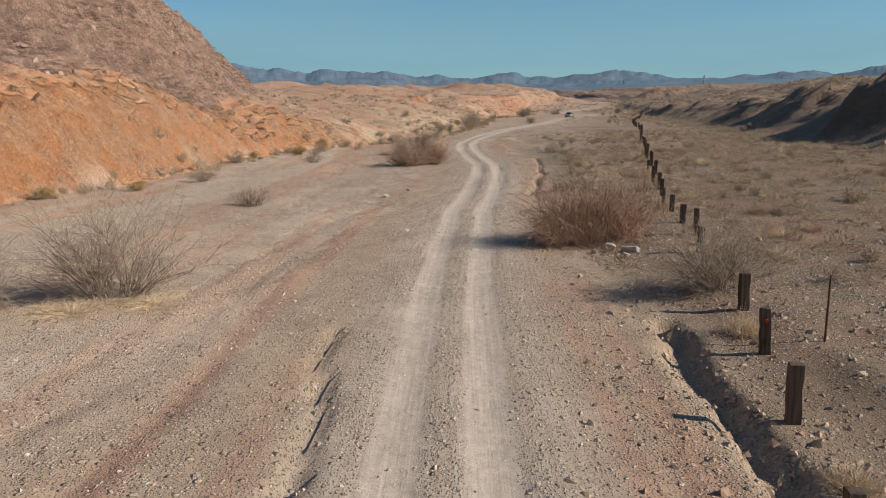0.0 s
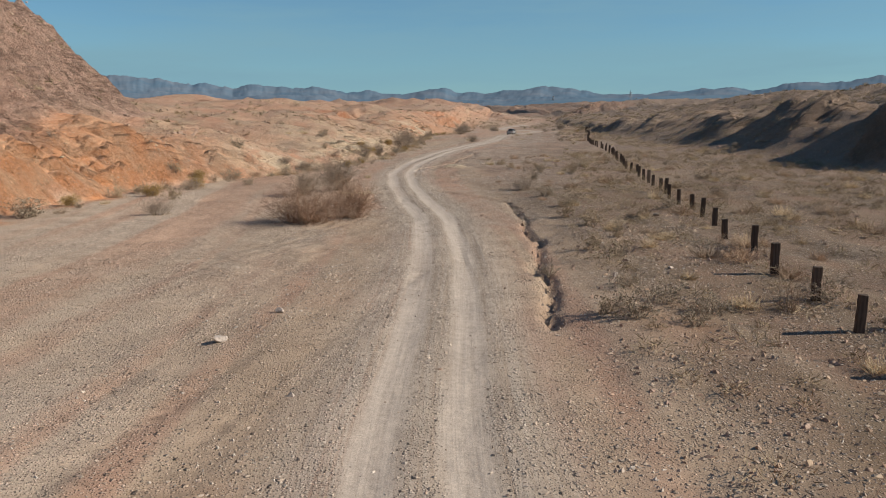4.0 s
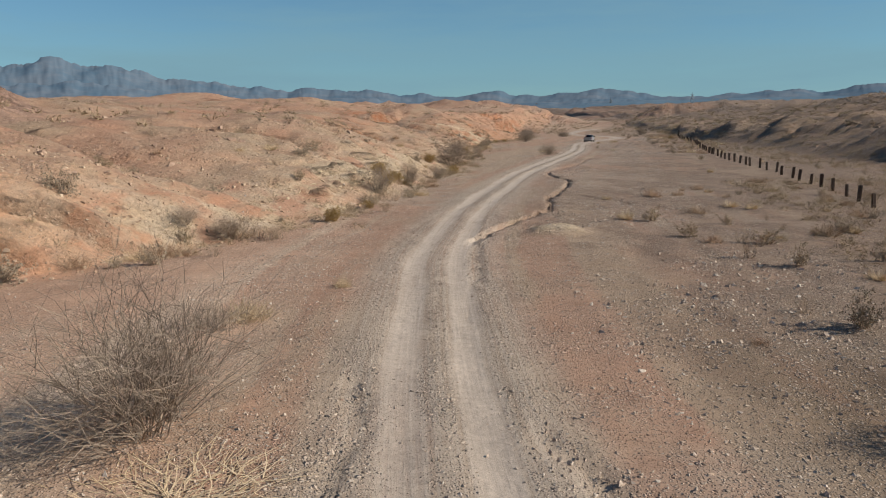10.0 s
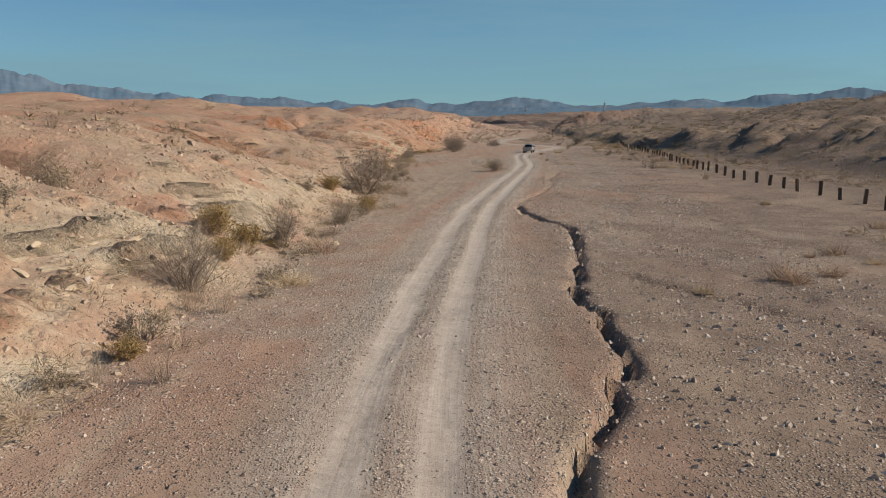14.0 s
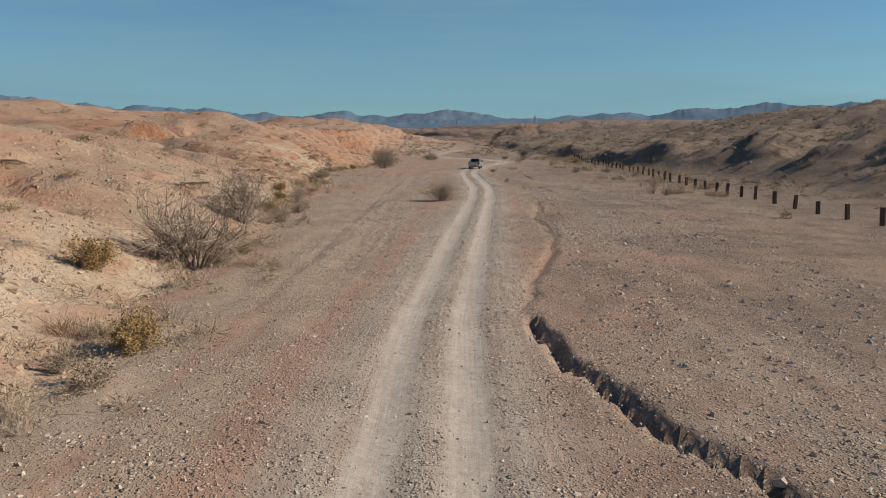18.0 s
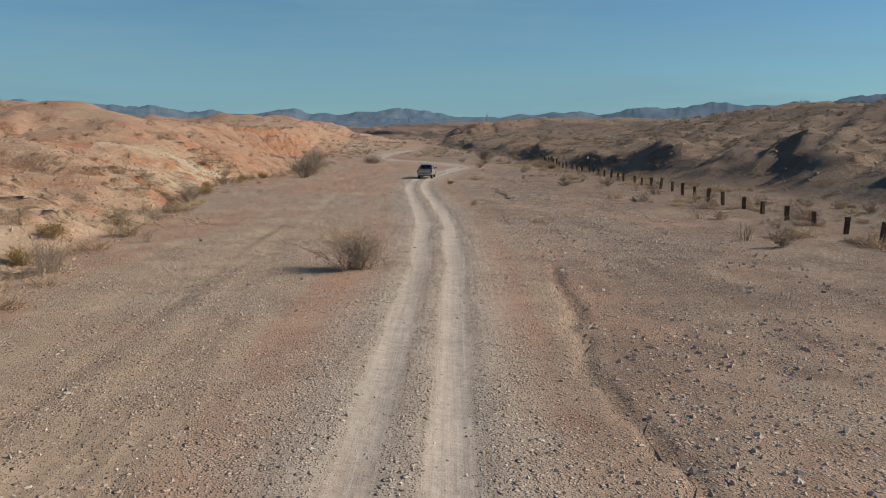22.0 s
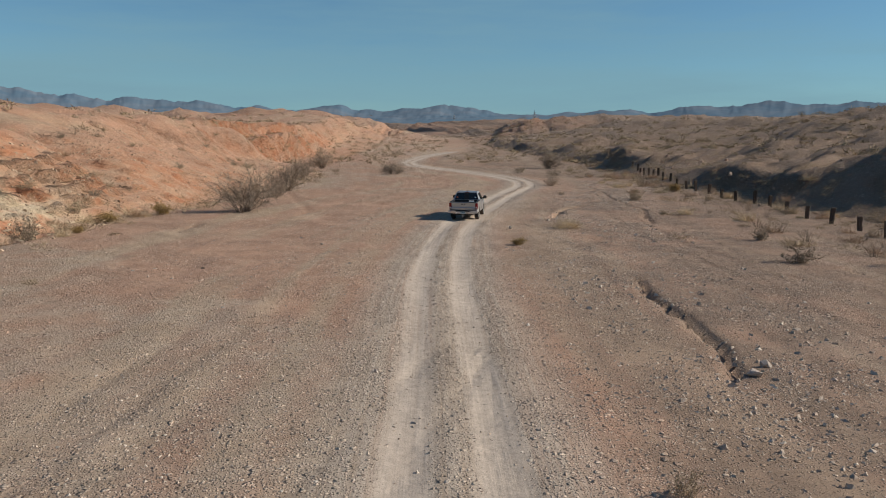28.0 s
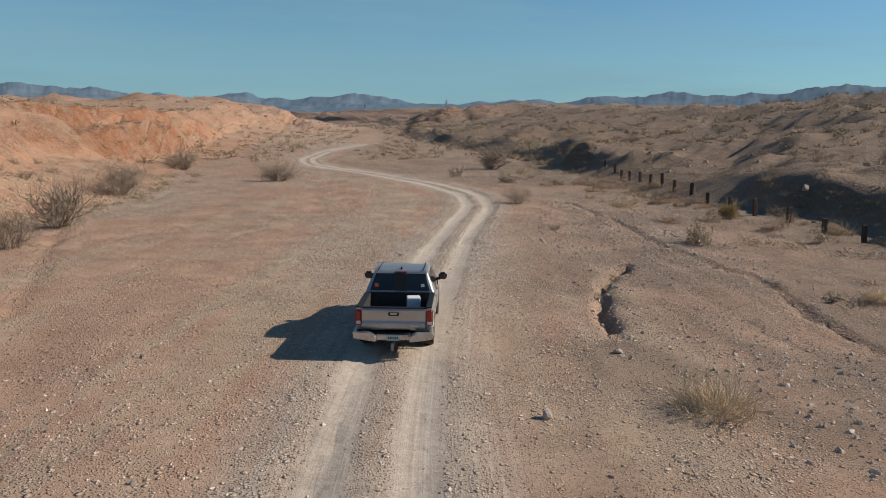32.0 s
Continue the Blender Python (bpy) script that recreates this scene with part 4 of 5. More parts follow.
def make_bush(kind, seed, label, category, wide, tall, stems, kids, grandkids, thick, stem_mat, twig_mat, leaves=0, leaf=0.03, leaf_mat=None, **more):
    rng = np.random.default_rng(seed)
    big, small = branching(rng, wide, tall, stems, kids, grandkids, thick, **more)
    thing = new(kind)
    tagged(thing, label, category)
    if kind == "mesquite":
        for limb in big:
            part_mesh("limb", mesh_of("limb", *tubes([limb], 5), stem_mat), thing)
    else:
        tagged(part_mesh("trunk", mesh_of("trunk", *tubes(big, 3), stem_mat), thing), kind="stuff")
    tagged(part_mesh("crown", mesh_of("crown", *tubes(small, 3), twig_mat), thing), kind="stuff")
    if leaves:
        tagged(part_mesh("foliage", mesh_of("foliage", *leaf_cards(rng, small, leaves, leaf), leaf_mat), thing), kind="stuff")
    BUSHES.setdefault(kind, []).append([thing, False])
    return thing


def make_tuft(kind, seed, label, category, wide, tall, blades, material, thick=0.008):
    rng = np.random.default_rng(seed)
    paths = []
    for i in range(blades):
        az, out = rng.uniform(0, 2 * np.pi), rng.uniform(0, 1) ** 0.6
        start = np.array([np.cos(az), np.sin(az), 0]) * rng.uniform(0, 0.55) * wide / 2
        start[2] = -0.04
        h = np.array([np.cos(az) * out * 1.15, np.sin(az) * out * 1.15, 0.8])
        if kind in ("straw_clump", "tan_clump"):
            start = start * np.array([1.5, 1.5, 1]) + np.array([0, 0, tall * rng.uniform(0, 0.5) * (1 - out)])
            h = h + rng.normal(0, 0.55, 3)
        p, _ = sprig(rng, start, h, tall * rng.uniform(0.3, 0.8 if kind in ("straw_clump", "tan_clump") else 1.05), 0.2, 2, 0.05 * out)
        paths.append((p, np.linspace(thick, thick * 0.4, len(p))))
    thing = new(kind)
    tagged(thing, label, category)
    tagged(part_mesh("grass_clump", mesh_of("grass_clump", *tubes(paths, 3), material), thing), kind="stuff")
    BUSHES.setdefault(kind, []).append([thing, False])


# unit bushes: about 1 m wide, then scaled to each place
for s in range(3):
    make_bush("thorn_bush", 10 + s, "large leafless red-brown thorn bush on the gravel", "bush", 1.0, 0.52, 110, 9, 3, 0.0032, TWIG_RED, TWIG_RED, lift=0.16, bend=0.2)
for s in range(2):
    make_bush("wide_shrub", 80 + s, "wide leafless pale grey-brown shrub on the gravel", "bush", 1.0, 0.62, 80, 9, 4, 0.0034, TWIG_GREY, TWIG_PALE, lift=0.2, bend=0.18)
for s in range(3):
    make_bush("dry_shrub", 20 + s, "leafless grey-brown twiggy shrub on the gravel", "bush", 1.0, 0.62, 44, 9, 3, 0.0048, TWIG_GREY, TWIG_PALE, lift=0.22, bend=0.2)
for s in range(3):
    make_bush("brush", 25 + s, "small leafless tan-grey brush", "bush", 1.0, 0.62, 16, 5, 2, 0.0075, TWIG_GREY, TAN_TWIG, lift=0.2, bend=0.14)
for s in range(2):
    make_bush("mesquite", 30 + s, "bare grey mesquite with a dark forked trunk at the bank", "tree", 1.0, 0.62, 26, 12, 5, 0.0075, BARK, TWIG_PALE, lift=0.3, bend=0.2, spread_base=0.05)
for s in range(4):
    make_bush("burro_bush", 40 + s, "low dusty olive-grey dome shrub", "shrub", 1.0, 0.55, 20, 3, 1, 0.007, TWIG_GREY, TAN_TWIG, 11, 0.03, LEAF_OLIVE if s % 2 else LEAF_GREY, lift=0.2)
for s in range(2):
    make_bush("ochre_shrub", 50 + s, "dense ochre-yellow dome shrub", "shrub", 1.0, 0.72, 40, 8, 1, 0.006, TAN_TWIG, TAN_TWIG, 7, 0.035, LEAF_YELLOW, lift=0.3)
for s in range(3):
    make_tuft("straw_tuft", 60 + s, "dry straw-coloured grass tuft", "grass", 1.0, 0.55, 180, STRAW if s < 2 else TAN_TWIG)

for s in range(3):
    make_tuft("tan_clump", 70 + s, "rounded clump of fine dry tan stems", "shrub", 1.0, 0.6, 210, (TAN_TWIG, DUSTY_TWIG, STRAW)[s], 0.0062)

for s in range(2):
    make_tuft("straw_clump", 66 + s, "soft rounded clump of dry straw-coloured grass", "grass", 1.0, 0.5, 480, STRAW, 0.0042)

_pick = random.Random(5)


def plant(kind, x, y, wide, tall, label="", group=""):
    """One bush of its own, its feet in the ground."""
    pool = BUSHES[kind]
    cell = pool[_pick.randrange(len(pool))]
    base = {"thorn_bush": 0.52, "dry_shrub": 0.62, "wide_shrub": 0.62, "brush": 0.62, "mesquite": 0.62, "burro_bush": 0.55, "ochre_shrub": 0.72, "straw_tuft": 0.55, "straw_clump": 0.5, "tan_clump": 0.6}[kind]
    ob = cell[0]
    if cell[1]:
        ob = copy_thing(ob, Matrix.Identity(4))
    cell[1] = True
    ob.location = (x, y, ground_at(x, y))
    ob.rotation_euler = (0, 0, _pick.uniform(0, 6.28))
    ob.scale = (wide * _pick.uniform(0.92, 1.08), wide * _pick.uniform(0.92, 1.08), tall / base)
    tagged(ob, label, group=group)
    return ob


for spec in (
    ("thorn_bush", [(5.9, 28.8, 6.6, 2.7), (6.9, 29.8, 4.4, 2.6), (4.7, 28.3, 4.2, 1.6), (-3.2, 65.6, 6.4, 2.1), (-0.6, 67.6, 4.2, 2.3)]),
    ("dry_shrub", [(7.9, 20.6, 4.2, 2.1), (-9.7, 21.3, 5.6, 3.0), (-12.2, 19.4, 3.6, 2.2), (-10.4, 40.4, 2.6, 1.2), (-4.6, 79.6, 4.4, 2.0), (-2.2, 83.0, 5.6, 2.7), (-17.2, 53.6, 2.6, 1.0), (-12.2, 70.8, 2.2, 1.2),
                   (12.0, 81.6, 2.6, 1.4), (-0.6, 123.2, 3.0, 2.3), (-6.4, 105.8, 3.5, 1.3), (-8.6, 105.4, 2.6, 1.0), (22.0, 188.6, 3.6, 1.8), (14.8, 222.6, 3.2, 2.2), (-3.1, 89.9, 2.0, 0.8),
                   (60.3, 283.8, 2.8, 1.5), (46.5, 309.2, 4.6, 2.0), (-14.0, 87.0, 2.6, 1.1), (29.8, 271.8, 3.2, 2.2), (33, 297, 6.2, 2.6),
                   (10.8, 191.2, 2.2, 1.7), (4.0, 142.0, 2.0, 1.5)]),
    ("mesquite", [(5.9, 160.2, 5.2, 3.0), (7.2, 173.5, 4.8, 3.0), (27.5, 259.6, 5.8, 3.0), (31.0, 279.0, 4.6, 2.8), (75.0, 323.0, 5.6, 3.0), (1.5, 133.5, 2.4, 2.0), (38, 332, 5, 3)]),
    ("ochre_shrub", [(-2.5, 111.8, 1.15, 0.85), (0.3, 130.2, 1.6, 1.2), (0.0, 126.6, 1.2, 0.9), (-1.2, 131.4, 1.8, 1.2), (9.4, 199.2, 1.4, 0.8), (3.2, 156.0, 1.6, 1.2), (68.3, 271.1, 1.7, 0.9), (41.8, 240.3, 0.8, 0.4)]),
    ("straw_clump", [(5.9, 9.9, 0.9, 0.5), (-10.2, 19.6, 2.4, 0.35), (-8.2, 20.2, 2.2, 0.3), (-2.3, 90.9, 1.4, 0.8), (0.0, 94.7, 0.6, 0.5), (22.9, 197.2, 1.9, 0.7), (23.4, 198.4, 1.4, 0.8), (-1.0, 80.4, 3.4, 0.28),
                    (11.7, 54.6, 0.7, 0.5), (12.4, 69.6, 1.2, 0.8), (7.0, 16.6, 1.1, 0.8), (11.4, 58.6, 0.9, 0.7), (35.9, 202.2, 1.2, 0.35), (58.2, 252.0, 1.1, 0.6), (18.4, 253.6, 2.2, 0.6), (46.8, 246.0, 1.7, 0.8)]),
    ("burro_bush", [(7.7, 44.6, 1.9, 1.0), (9.0, 46.0, 1.5, 0.8), (9.9, 44.9, 1.3, 0.7), (8.5, 48.0, 1.2, 0.6), (6.9, 44.9, 0.8, 0.5), (6.7, 50.7, 0.9, 0.5), (9.8, 52.7, 1.1, 0.6), (9.4, 54.9, 1.1, 0.8), (11.4, 61.5, 1.9, 1.0), (14.9, 63.9, 1.1, 0.6), (11.0, 65.4, 1.4, 0.9), (11.9, 69.3, 1.2, 0.8), (-19.1, 69.8, 3.6, 1.2),
                    (23.3, 72.9, 1.6, 0.6), (12.2, 75.6, 1.7, 1.0), (-13.4, 78.6, 1.7, 0.9), (28.6, 87.2, 2.2, 1.1), (14.3, 88.9, 1.8, 1.0), (-10.1, 90.2, 1.5, 0.9), (-12.7, 96.6, 2.4, 1.3), (16.7, 97.0, 1.3, 0.9),
                    (-7.9, 99.2, 1.5, 0.9), (17.9, 102.3, 1.8, 0.7), (-8.2, 104.3, 1.2, 0.8), (-5.4, 118.4, 1.1, 0.8), (-0.9, 119.1, 1.6, 1.1)]),
    ("burro_bush", [(-6.0, 123.8, 1.8, 0.9), (-5.9, 128.5, 1.6, 1.1), (3.9, 141.4, 1.5, 0.9), (4.4, 147.0, 1.1, 0.7), (1.8, 150.8, 2.2, 1.1), (9.4, 176.8, 1.7, 1.0), (10.4, 182.1, 1.8, 0.9), (12.5, 201.5, 1.6, 0.9),
                    (35.7, 214.2, 0.65, 0.5), (49.5, 212.9, 1.2, 0.8), (51.9, 232.4, 2.1, 0.8), (60.6, 264.0, 2.0, 1.0), (60.2, 263.2, 1.2, 0.7), (67.6, 301.0, 2.8, 1.1), (-23.2, 61.6, 2.0, 1.0), (-13.0, 103.0, 2.2, 1.3),
                    (66.2, 312.0, 2.6, 1.2), (56, 270, 0.9, 0.4), (17.5, 246, 2.4, 1.3)]),
):
    for x, y, w, h in spec[1]:
        plant("wide_shrub" if spec[0] == "dry_shrub" and w > 3.4 else spec[0], x, y, w, h)

# scattered desert shrubs in countable reach of the road
_scat = random.Random(12)
_made = 0
while _made < 170:
    y = _scat.uniform(5, 300)
    side = _scat.random()
    if side < 0.5:
        x = FENCE(y) + _scat.uniform(-5, 26) if y < 110 else TOE_RIGHT(y) + _scat.uniform(-14, 12)
    elif side < 0.85:
        x = TOE_LEFT(y) + _scat.uniform(-24, 2.0)
    else:
        x = FENCE(y) + _scat.uniform(-8, 2)
    x = float(x)
    if abs(x - float(ROAD(y))) < 4.5 or (y < 100 and -18 < x < float(ROAD(y)) + 6):
        continue
    k = _scat.random()
    w = _scat.uniform(0.7, 1.7)
    if k < 0.45:
        plant("burro_bush", x, y, w, w * _scat.uniform(0.45, 0.65), group="desert shrubs along the wash")
    elif k < 0.78:
        plant("brush", x, y, w * 1.2, w * 0.65, group="desert shrubs along the wash")
    else:
        plant("straw_tuft", x, y, w * 0.8, w * 0.45, group="desert shrubs along the wash")
    _made += 1
for _i in range(330):
    if _i < 250:
        y = _scat.uniform(22, 135)
        x = float(ROAD(y)) + 7.5 + (float(FENCE(y)) + (24 if _i % 2 else 6) - float(ROAD(y)) - 7.5) * _scat.random() ** 0.8
    else:
        y = _scat.uniform(90, 310)
        x = float(TOE_LEFT(y)) - _scat.uniform(-1.5, 16)
    w, k = _scat.uniform(0.5, 1.4), _scat.random()
    kind = "straw_tuft" if k < 0.12 else "tan_clump" if k < 0.62 else "burro_bush" if k < 0.82 else "brush"
    plant(kind, x, y, w, w * _scat.uniform(0.45, 0.65), group="desert shrubs along the wash")


# straw clumps and dome shrubs along the foot of the bank
for _i in range(150):
    y = _scat.uniform(40, 262)
    x = float(TOE_LEFT(y)) + _scat.gauss(0.6, 1.1)
    w, k = _scat.uniform(0.6, 1.7), _scat.random()
    plant("tan_clump" if k < 0.4 else "burro_bush" if k < 0.7 else "ochre_shrub" if k < 0.8 else "brush", x, y, w, w * _scat.uniform(0.45, 0.7), group="desert shrubs along the wash")


for _i in range(110):
    y = _scat.uniform(186, 306)
    x = float(FENCE(y)) + _scat.gauss(-1.0, 3.2)
    w = _scat.uniform(0.7, 1.9)
    plant("tan_clump" if _scat.random() < 0.75 else "brush", x, y, w, w * _scat.uniform(0.4, 0.6), group="desert shrubs along the wash")


def far_scrub():
    """Shrubs beyond counting on the slopes and the plain behind."""
    rng = np.random.default_rng(77)
    n = 6400
    y = np.concatenate([rng.uniform(0, 330, 3800), 330 + 500 * rng.uniform(0, 1, n - 3800) ** 1.4])
    s = rng.choice([-1, 1], n, p=[0.2, 0.8])
    d = rng.uniform(1, 2, n) + 70 * rng.uniform(0, 1, n) ** 1.2
    x = np.where(s < 0, TOE_LEFT(y) - d, TOE_RIGHT(y) + d - 3)
    mid = (y > 345) & (rng.uniform(0, 1, n) < 0.45)
    x = np.where(mid, AXIS(y) + rng.uniform(-45, 45, n), x)
    yy = rng.uniform(2, 135, 1200)
    xx = FENCE(yy) - 7 + (TOE_RIGHT(yy) - FENCE(yy) + 7) * rng.uniform(0, 1, 1200)
    y2 = rng.uniform(100, 320, 320)
    x2 = TOE_LEFT(y2) + rng.normal(0, 1.6, 320)
    y3 = rng.uniform(130, 330, 420)
    x3 = TOE_RIGHT(y3) - 2 + rng.normal(0, 4.0, 420)
    x, y = np.concatenate([x, xx, x2, x3]), np.concatenate([y, yy, y2, y3])
    keep = ~((np.abs(x - ROAD(y)) < 5) | ((y < 20) & (np.abs(x) < 25)))
    x, y = x[keep], y[keep]
    z = height(x, y)
    V, F = [], []
    for i in range(len(x)):
        near = y[i] < 330 and x[i] < TOE_RIGHT(y[i]) + 14 and x[i] > TOE_LEFT(y[i]) - 14
        w = rng.uniform(0.3, 1.0) * (1.0 + 0.5 * (y[i] > 330))
        t = w * rng.uniform(0.5, 0.85)
        m = 88 if near else 26
        az, el = rng.uniform(0, 2 * np.pi, m), np.arcsin(rng.uniform(0.02, 1, m))
        r = rng.uniform(0.3, 1.0, m) ** 0.6 * (1 + 0.25 * np.sin(3 * az + i))
        at = np.stack([np.cos(az) * np.cos(el) * w * r, np.sin(az) * np.cos(el) * w * r, np.sin(el) * t * r], -1)
        e1 = at / (np.linalg.norm(at, axis=1, keepdims=True) + 1e-9) + rng.normal(0, 0.5, (m, 3))
        e1 = e1 / np.linalg.norm(e1, axis=1, keepdims=True) * (0.2 if near else 0.3) * w * rng.uniform(0.6, 1.4, (m, 1))
        e2 = np.cross(e1, rng.normal(0, 1, (m, 3)))
        e2 = e2 / (np.linalg.norm(e2, axis=1, keepdims=True) + 1e-9) * (0.0095 if near else 0.05)
        blade = np.stack([at - e1 - e2, at - e1 + e2, at + e1], 1) + np.array([x[i], y[i], z[i] + 0.01])
        V.append(blade.reshape(-1, 3))
        F.append(np.arange(m * 3).reshape(m, 3))
    off = np.cumsum([0] + [len(v) for v in V[:-1]])
    F = np.concatenate([f + o for f, o in zip(F, off)])
    n_ = Nodes("far_scrub")
    col = n_.mix(n_.ramp(n_.noise(0.6, 2), 0.35, 0.65), (0.27, 0.20, 0.12), (0.46, 0.36, 0.23))
    col = n_.scaled(col, n_.ramp(n_.island(), 0, 1, 0.75, 1.25))
    ob = new("desert_scrub", mesh_of("desert_scrub", np.concatenate(V), F, n_.done(col, 0.95, spec=0.1)))
    tagged(ob, "countless small olive-brown shrubs on the slopes", "scrub", kind="stuff")


far_scrub()


# ---- stones ----
def stones(name, label, material, count, area, size, seed, clump, line=ROAD):
    """Loose stones, each a small uneven block, half sunk in the ground."""
    rng = np.random.default_rng(seed)
    y = rng.uniform(area[0], area[1], count)
    x = line(y) + rng.uniform(area[2], area[3], count)
    off = np.abs(x - ROAD(y))
    want = step(-0.35, 0.5, vn(x / 5, y / 7, seed) + 0.6 * vn(x / 1.6, y / 2, seed + 1)) * clump + (1 - clump)
    want = want * (1 - 0.9 * np.exp(-((off - 0.8) / 0.55) ** 2))
    keep = rng.uniform(0, 1, count) < want
    x, y = x[keep], y[keep]
    n = len(x)
    z = height(x, y)
    s = size[0] + (size[1] - size[0]) * rng.uniform(0, 1, n) ** 2.8
    if size[1] > 0.14:
        t = np.array([[1, 0, 0], [0, 1, 0], [-1, 0, 0], [0, -1, 0], [0.6, 0.5, 0.5], [-0.65, 0.35, 0.55], [0.05, -0.65, 0.48]], float)
        f = np.array([[0, 1, 4], [1, 5, 4], [1, 2, 5], [2, 6, 5], [2, 3, 6], [3, 0, 6], [0, 4, 6], [4, 5, 6]])
    else:
        t = np.array([[1, 0.2, 0], [0.1, 0.9, 0], [-1, -0.1, 0], [0, -0.9, 0], [0.5, 0.05, 0.4], [-0.45, 0.0, 0.48]], float)
        f = np.array([[0, 1, 4], [1, 5, 4], [1, 2, 5], [2, 3, 5], [3, 4, 5], [3, 0, 4]])
    m = len(t)
    P = t[None] + rng.normal(0, 0.14, (n, m, 3))
    P[:, :4, 2] = -0.4
    P = P * (s[:, None, None] * rng.uniform(0.6, 1.25, (n, 1, 3)))
    a = rng.uniform(0, 2 * np.pi, n)
    c, sn = np.cos(a)[:, None], np.sin(a)[:, None]
    X = P[..., 0] * c - P[..., 1] * sn + x[:, None]
    Y = P[..., 0] * sn + P[..., 1] * c + y[:, None]
    V = np.stack([X, Y, P[..., 2] + z[:, None]], -1).reshape(-1, 3)
    F = (f[None] + m * np.arange(n)[:, None, None]).reshape(-1, 3)
    ob = new(name, mesh_of(name, V, F, material))
    return tagged(ob, label, "stones", kind="stuff")


stones("gravel", "loose mixed pinkish-grey gravel over the wash bed", GRAVEL, 230000, (5, 292, -8, 12), (0.02, 0.065), 101, 0.8)
stones("cobbles", "scattered pale cobbles on the wash bed", PALE_STONE, 4200, (4, 300, -15, 20), (0.03, 0.12), 111, 0.8)
stones("dark_cobbles", "scattered brown cobbles on the wash bed", BROWN_STONE, 2200, (4, 300, -15, 20), (0.03, 0.11), 121, 0.8)
stones("side_gravel", "coarse grey-tan gravel spread beside the wheel tracks", GRAVEL, 26000, (85, 285, 4.5, 15), (0.03, 0.13), 171, 0.9)
stones("flat_rubble", "brown rubble on the flat before the fence", BROWN_STONE, 5000, (6, 80, 4.5, 12), (0.03, 0.13), 181, 0.7)
stones("hill_rocks", "brown rocks lying on the hillside", BROWN_STONE, 4500, (30, 150, -48, -7), (0.07, 0.34), 131, 0.9, TOE_LEFT)
stones("bank_rocks", "pale rocks fallen at the foot of the bank", BANK_STONE, 24000, (92, 300, -15, 1.5), (0.03, 0.15), 141, 0.6, TOE_LEFT)
stones("fence_rubble", "rubble between the fence and the wash", BANK_STONE, 15000, (4, 115, -6, 9), (0.03, 0.14), 151, 0.7, FENCE)
stones("slope_rocks", "grey-brown rocks on the far bank", BROWN_STONE, 1500, (60, 320, -3, 16), (0.06, 0.35), 161, 0.8, TOE_RIGHT)


def boulder(x, y, r, seed, material=None, label="pale angular boulder lying on the gravel"):
    rng = random.Random(seed)
    bm = bmesh.new()
    bmesh.ops.create_icosphere(bm, subdivisions=3, radius=1)
    cuts = [Vector((rng.gauss(0, 1), rng.gauss(0, 1), rng.gauss(0, 0.8))).normalized() for _ in range(9)]
    for v in bm.verts:
        for c in cuts:
            d = v.co.dot(c)
            if d > 0.45:
                v.co -= c * (d - 0.45)
        v.co += v.co.normalized() * 0.06 * noise.noise(v.co * 3 + Vector((seed, 0, 0)))
        v.co = Vector((v.co.x * r, v.co.y * r * 0.8, v.co.z * r * 0.62))
    ob = part("boulder", bm, material or PALE_STONE)
    ob.location = (x, y, ground_at(x, y) + 0.28 * r)
    ob.rotation_euler = (0, 0, rng.uniform(0, 6))
    return tagged(ob, label, "boulder")


for i, (x, y, r) in enumerate([(6.15, 27.0, 0.33), (6.75, 26.4, 0.38), (5.6, 26.8, 0.2), (6.45, 25.6, 0.22), (-2.2, 46.6, 0.17), (-3.4, 44.2, 0.26), (10.9, 50.4, 0.2), (8.6, 49.5, 0.18),
                               (30.4, 168.9, 0.22), (8.9, 178, 0.2), (40.5, 219.3, 0.27), (41.2, 219.8, 0.2), (32.0, 242.5, 0.13), (43.5, 246.8, 0.2), (47.0, 249.8, 0.18), (15.2, 63.0, 0.3), (9.2, 12.2, 0.25), (1.6, 131.5, 0.2), (-2.8, 121, 0.25)]):
    boulder(x, y, r, i)


def outcrop(x, y, n, size, seed, run):
    """Broken ledges of pale rock that jut from the foot of a bank."""
    rng = random.Random(seed)
    o = new("rock_outcrop")
    tagged(o, "cracked tan rock ledges at the foot of the bank", "rock outcrop")
    for i in range(n):
        px, py = x + rng.gauss(0, run * 0.35), y + rng.uniform(-run, run)
        s = 0.62 * size * rng.uniform(0.4, 1.2)
        bm = bmesh.new()
        bmesh.ops.create_icosphere(bm, subdivisions=2, radius=1)
        cuts = [Vector((rng.gauss(0, 1), rng.gauss(0, 1), rng.gauss(0, 0.7))).normalized() for _ in range(11)]
        for v in bm.verts:
            for cu in cuts:
                k = v.co.dot(cu)
                if k > 0.36:
                    v.co -= cu * (k - 0.36)
            v.co = Vector((v.co.x * s * 0.9, v.co.y * s * 1.7, v.co.z * s * 0.36))
        r = part("ledge", bm, LEDGE_ROCK, o)
        r.location = (px, py, ground_at(px, py) - 0.05 * s)
        r.rotation_euler = (rng.gauss(0.1, 0.1), rng.gauss(0.3, 0.12), rng.gauss(-0.25, 0.3))
    return o


LEDGE_ROCK = stone_material("ledge_rock", (0.40, 0.29, 0.185), (0.50, 0.37, 0.24), (0.56, 0.43, 0.285))
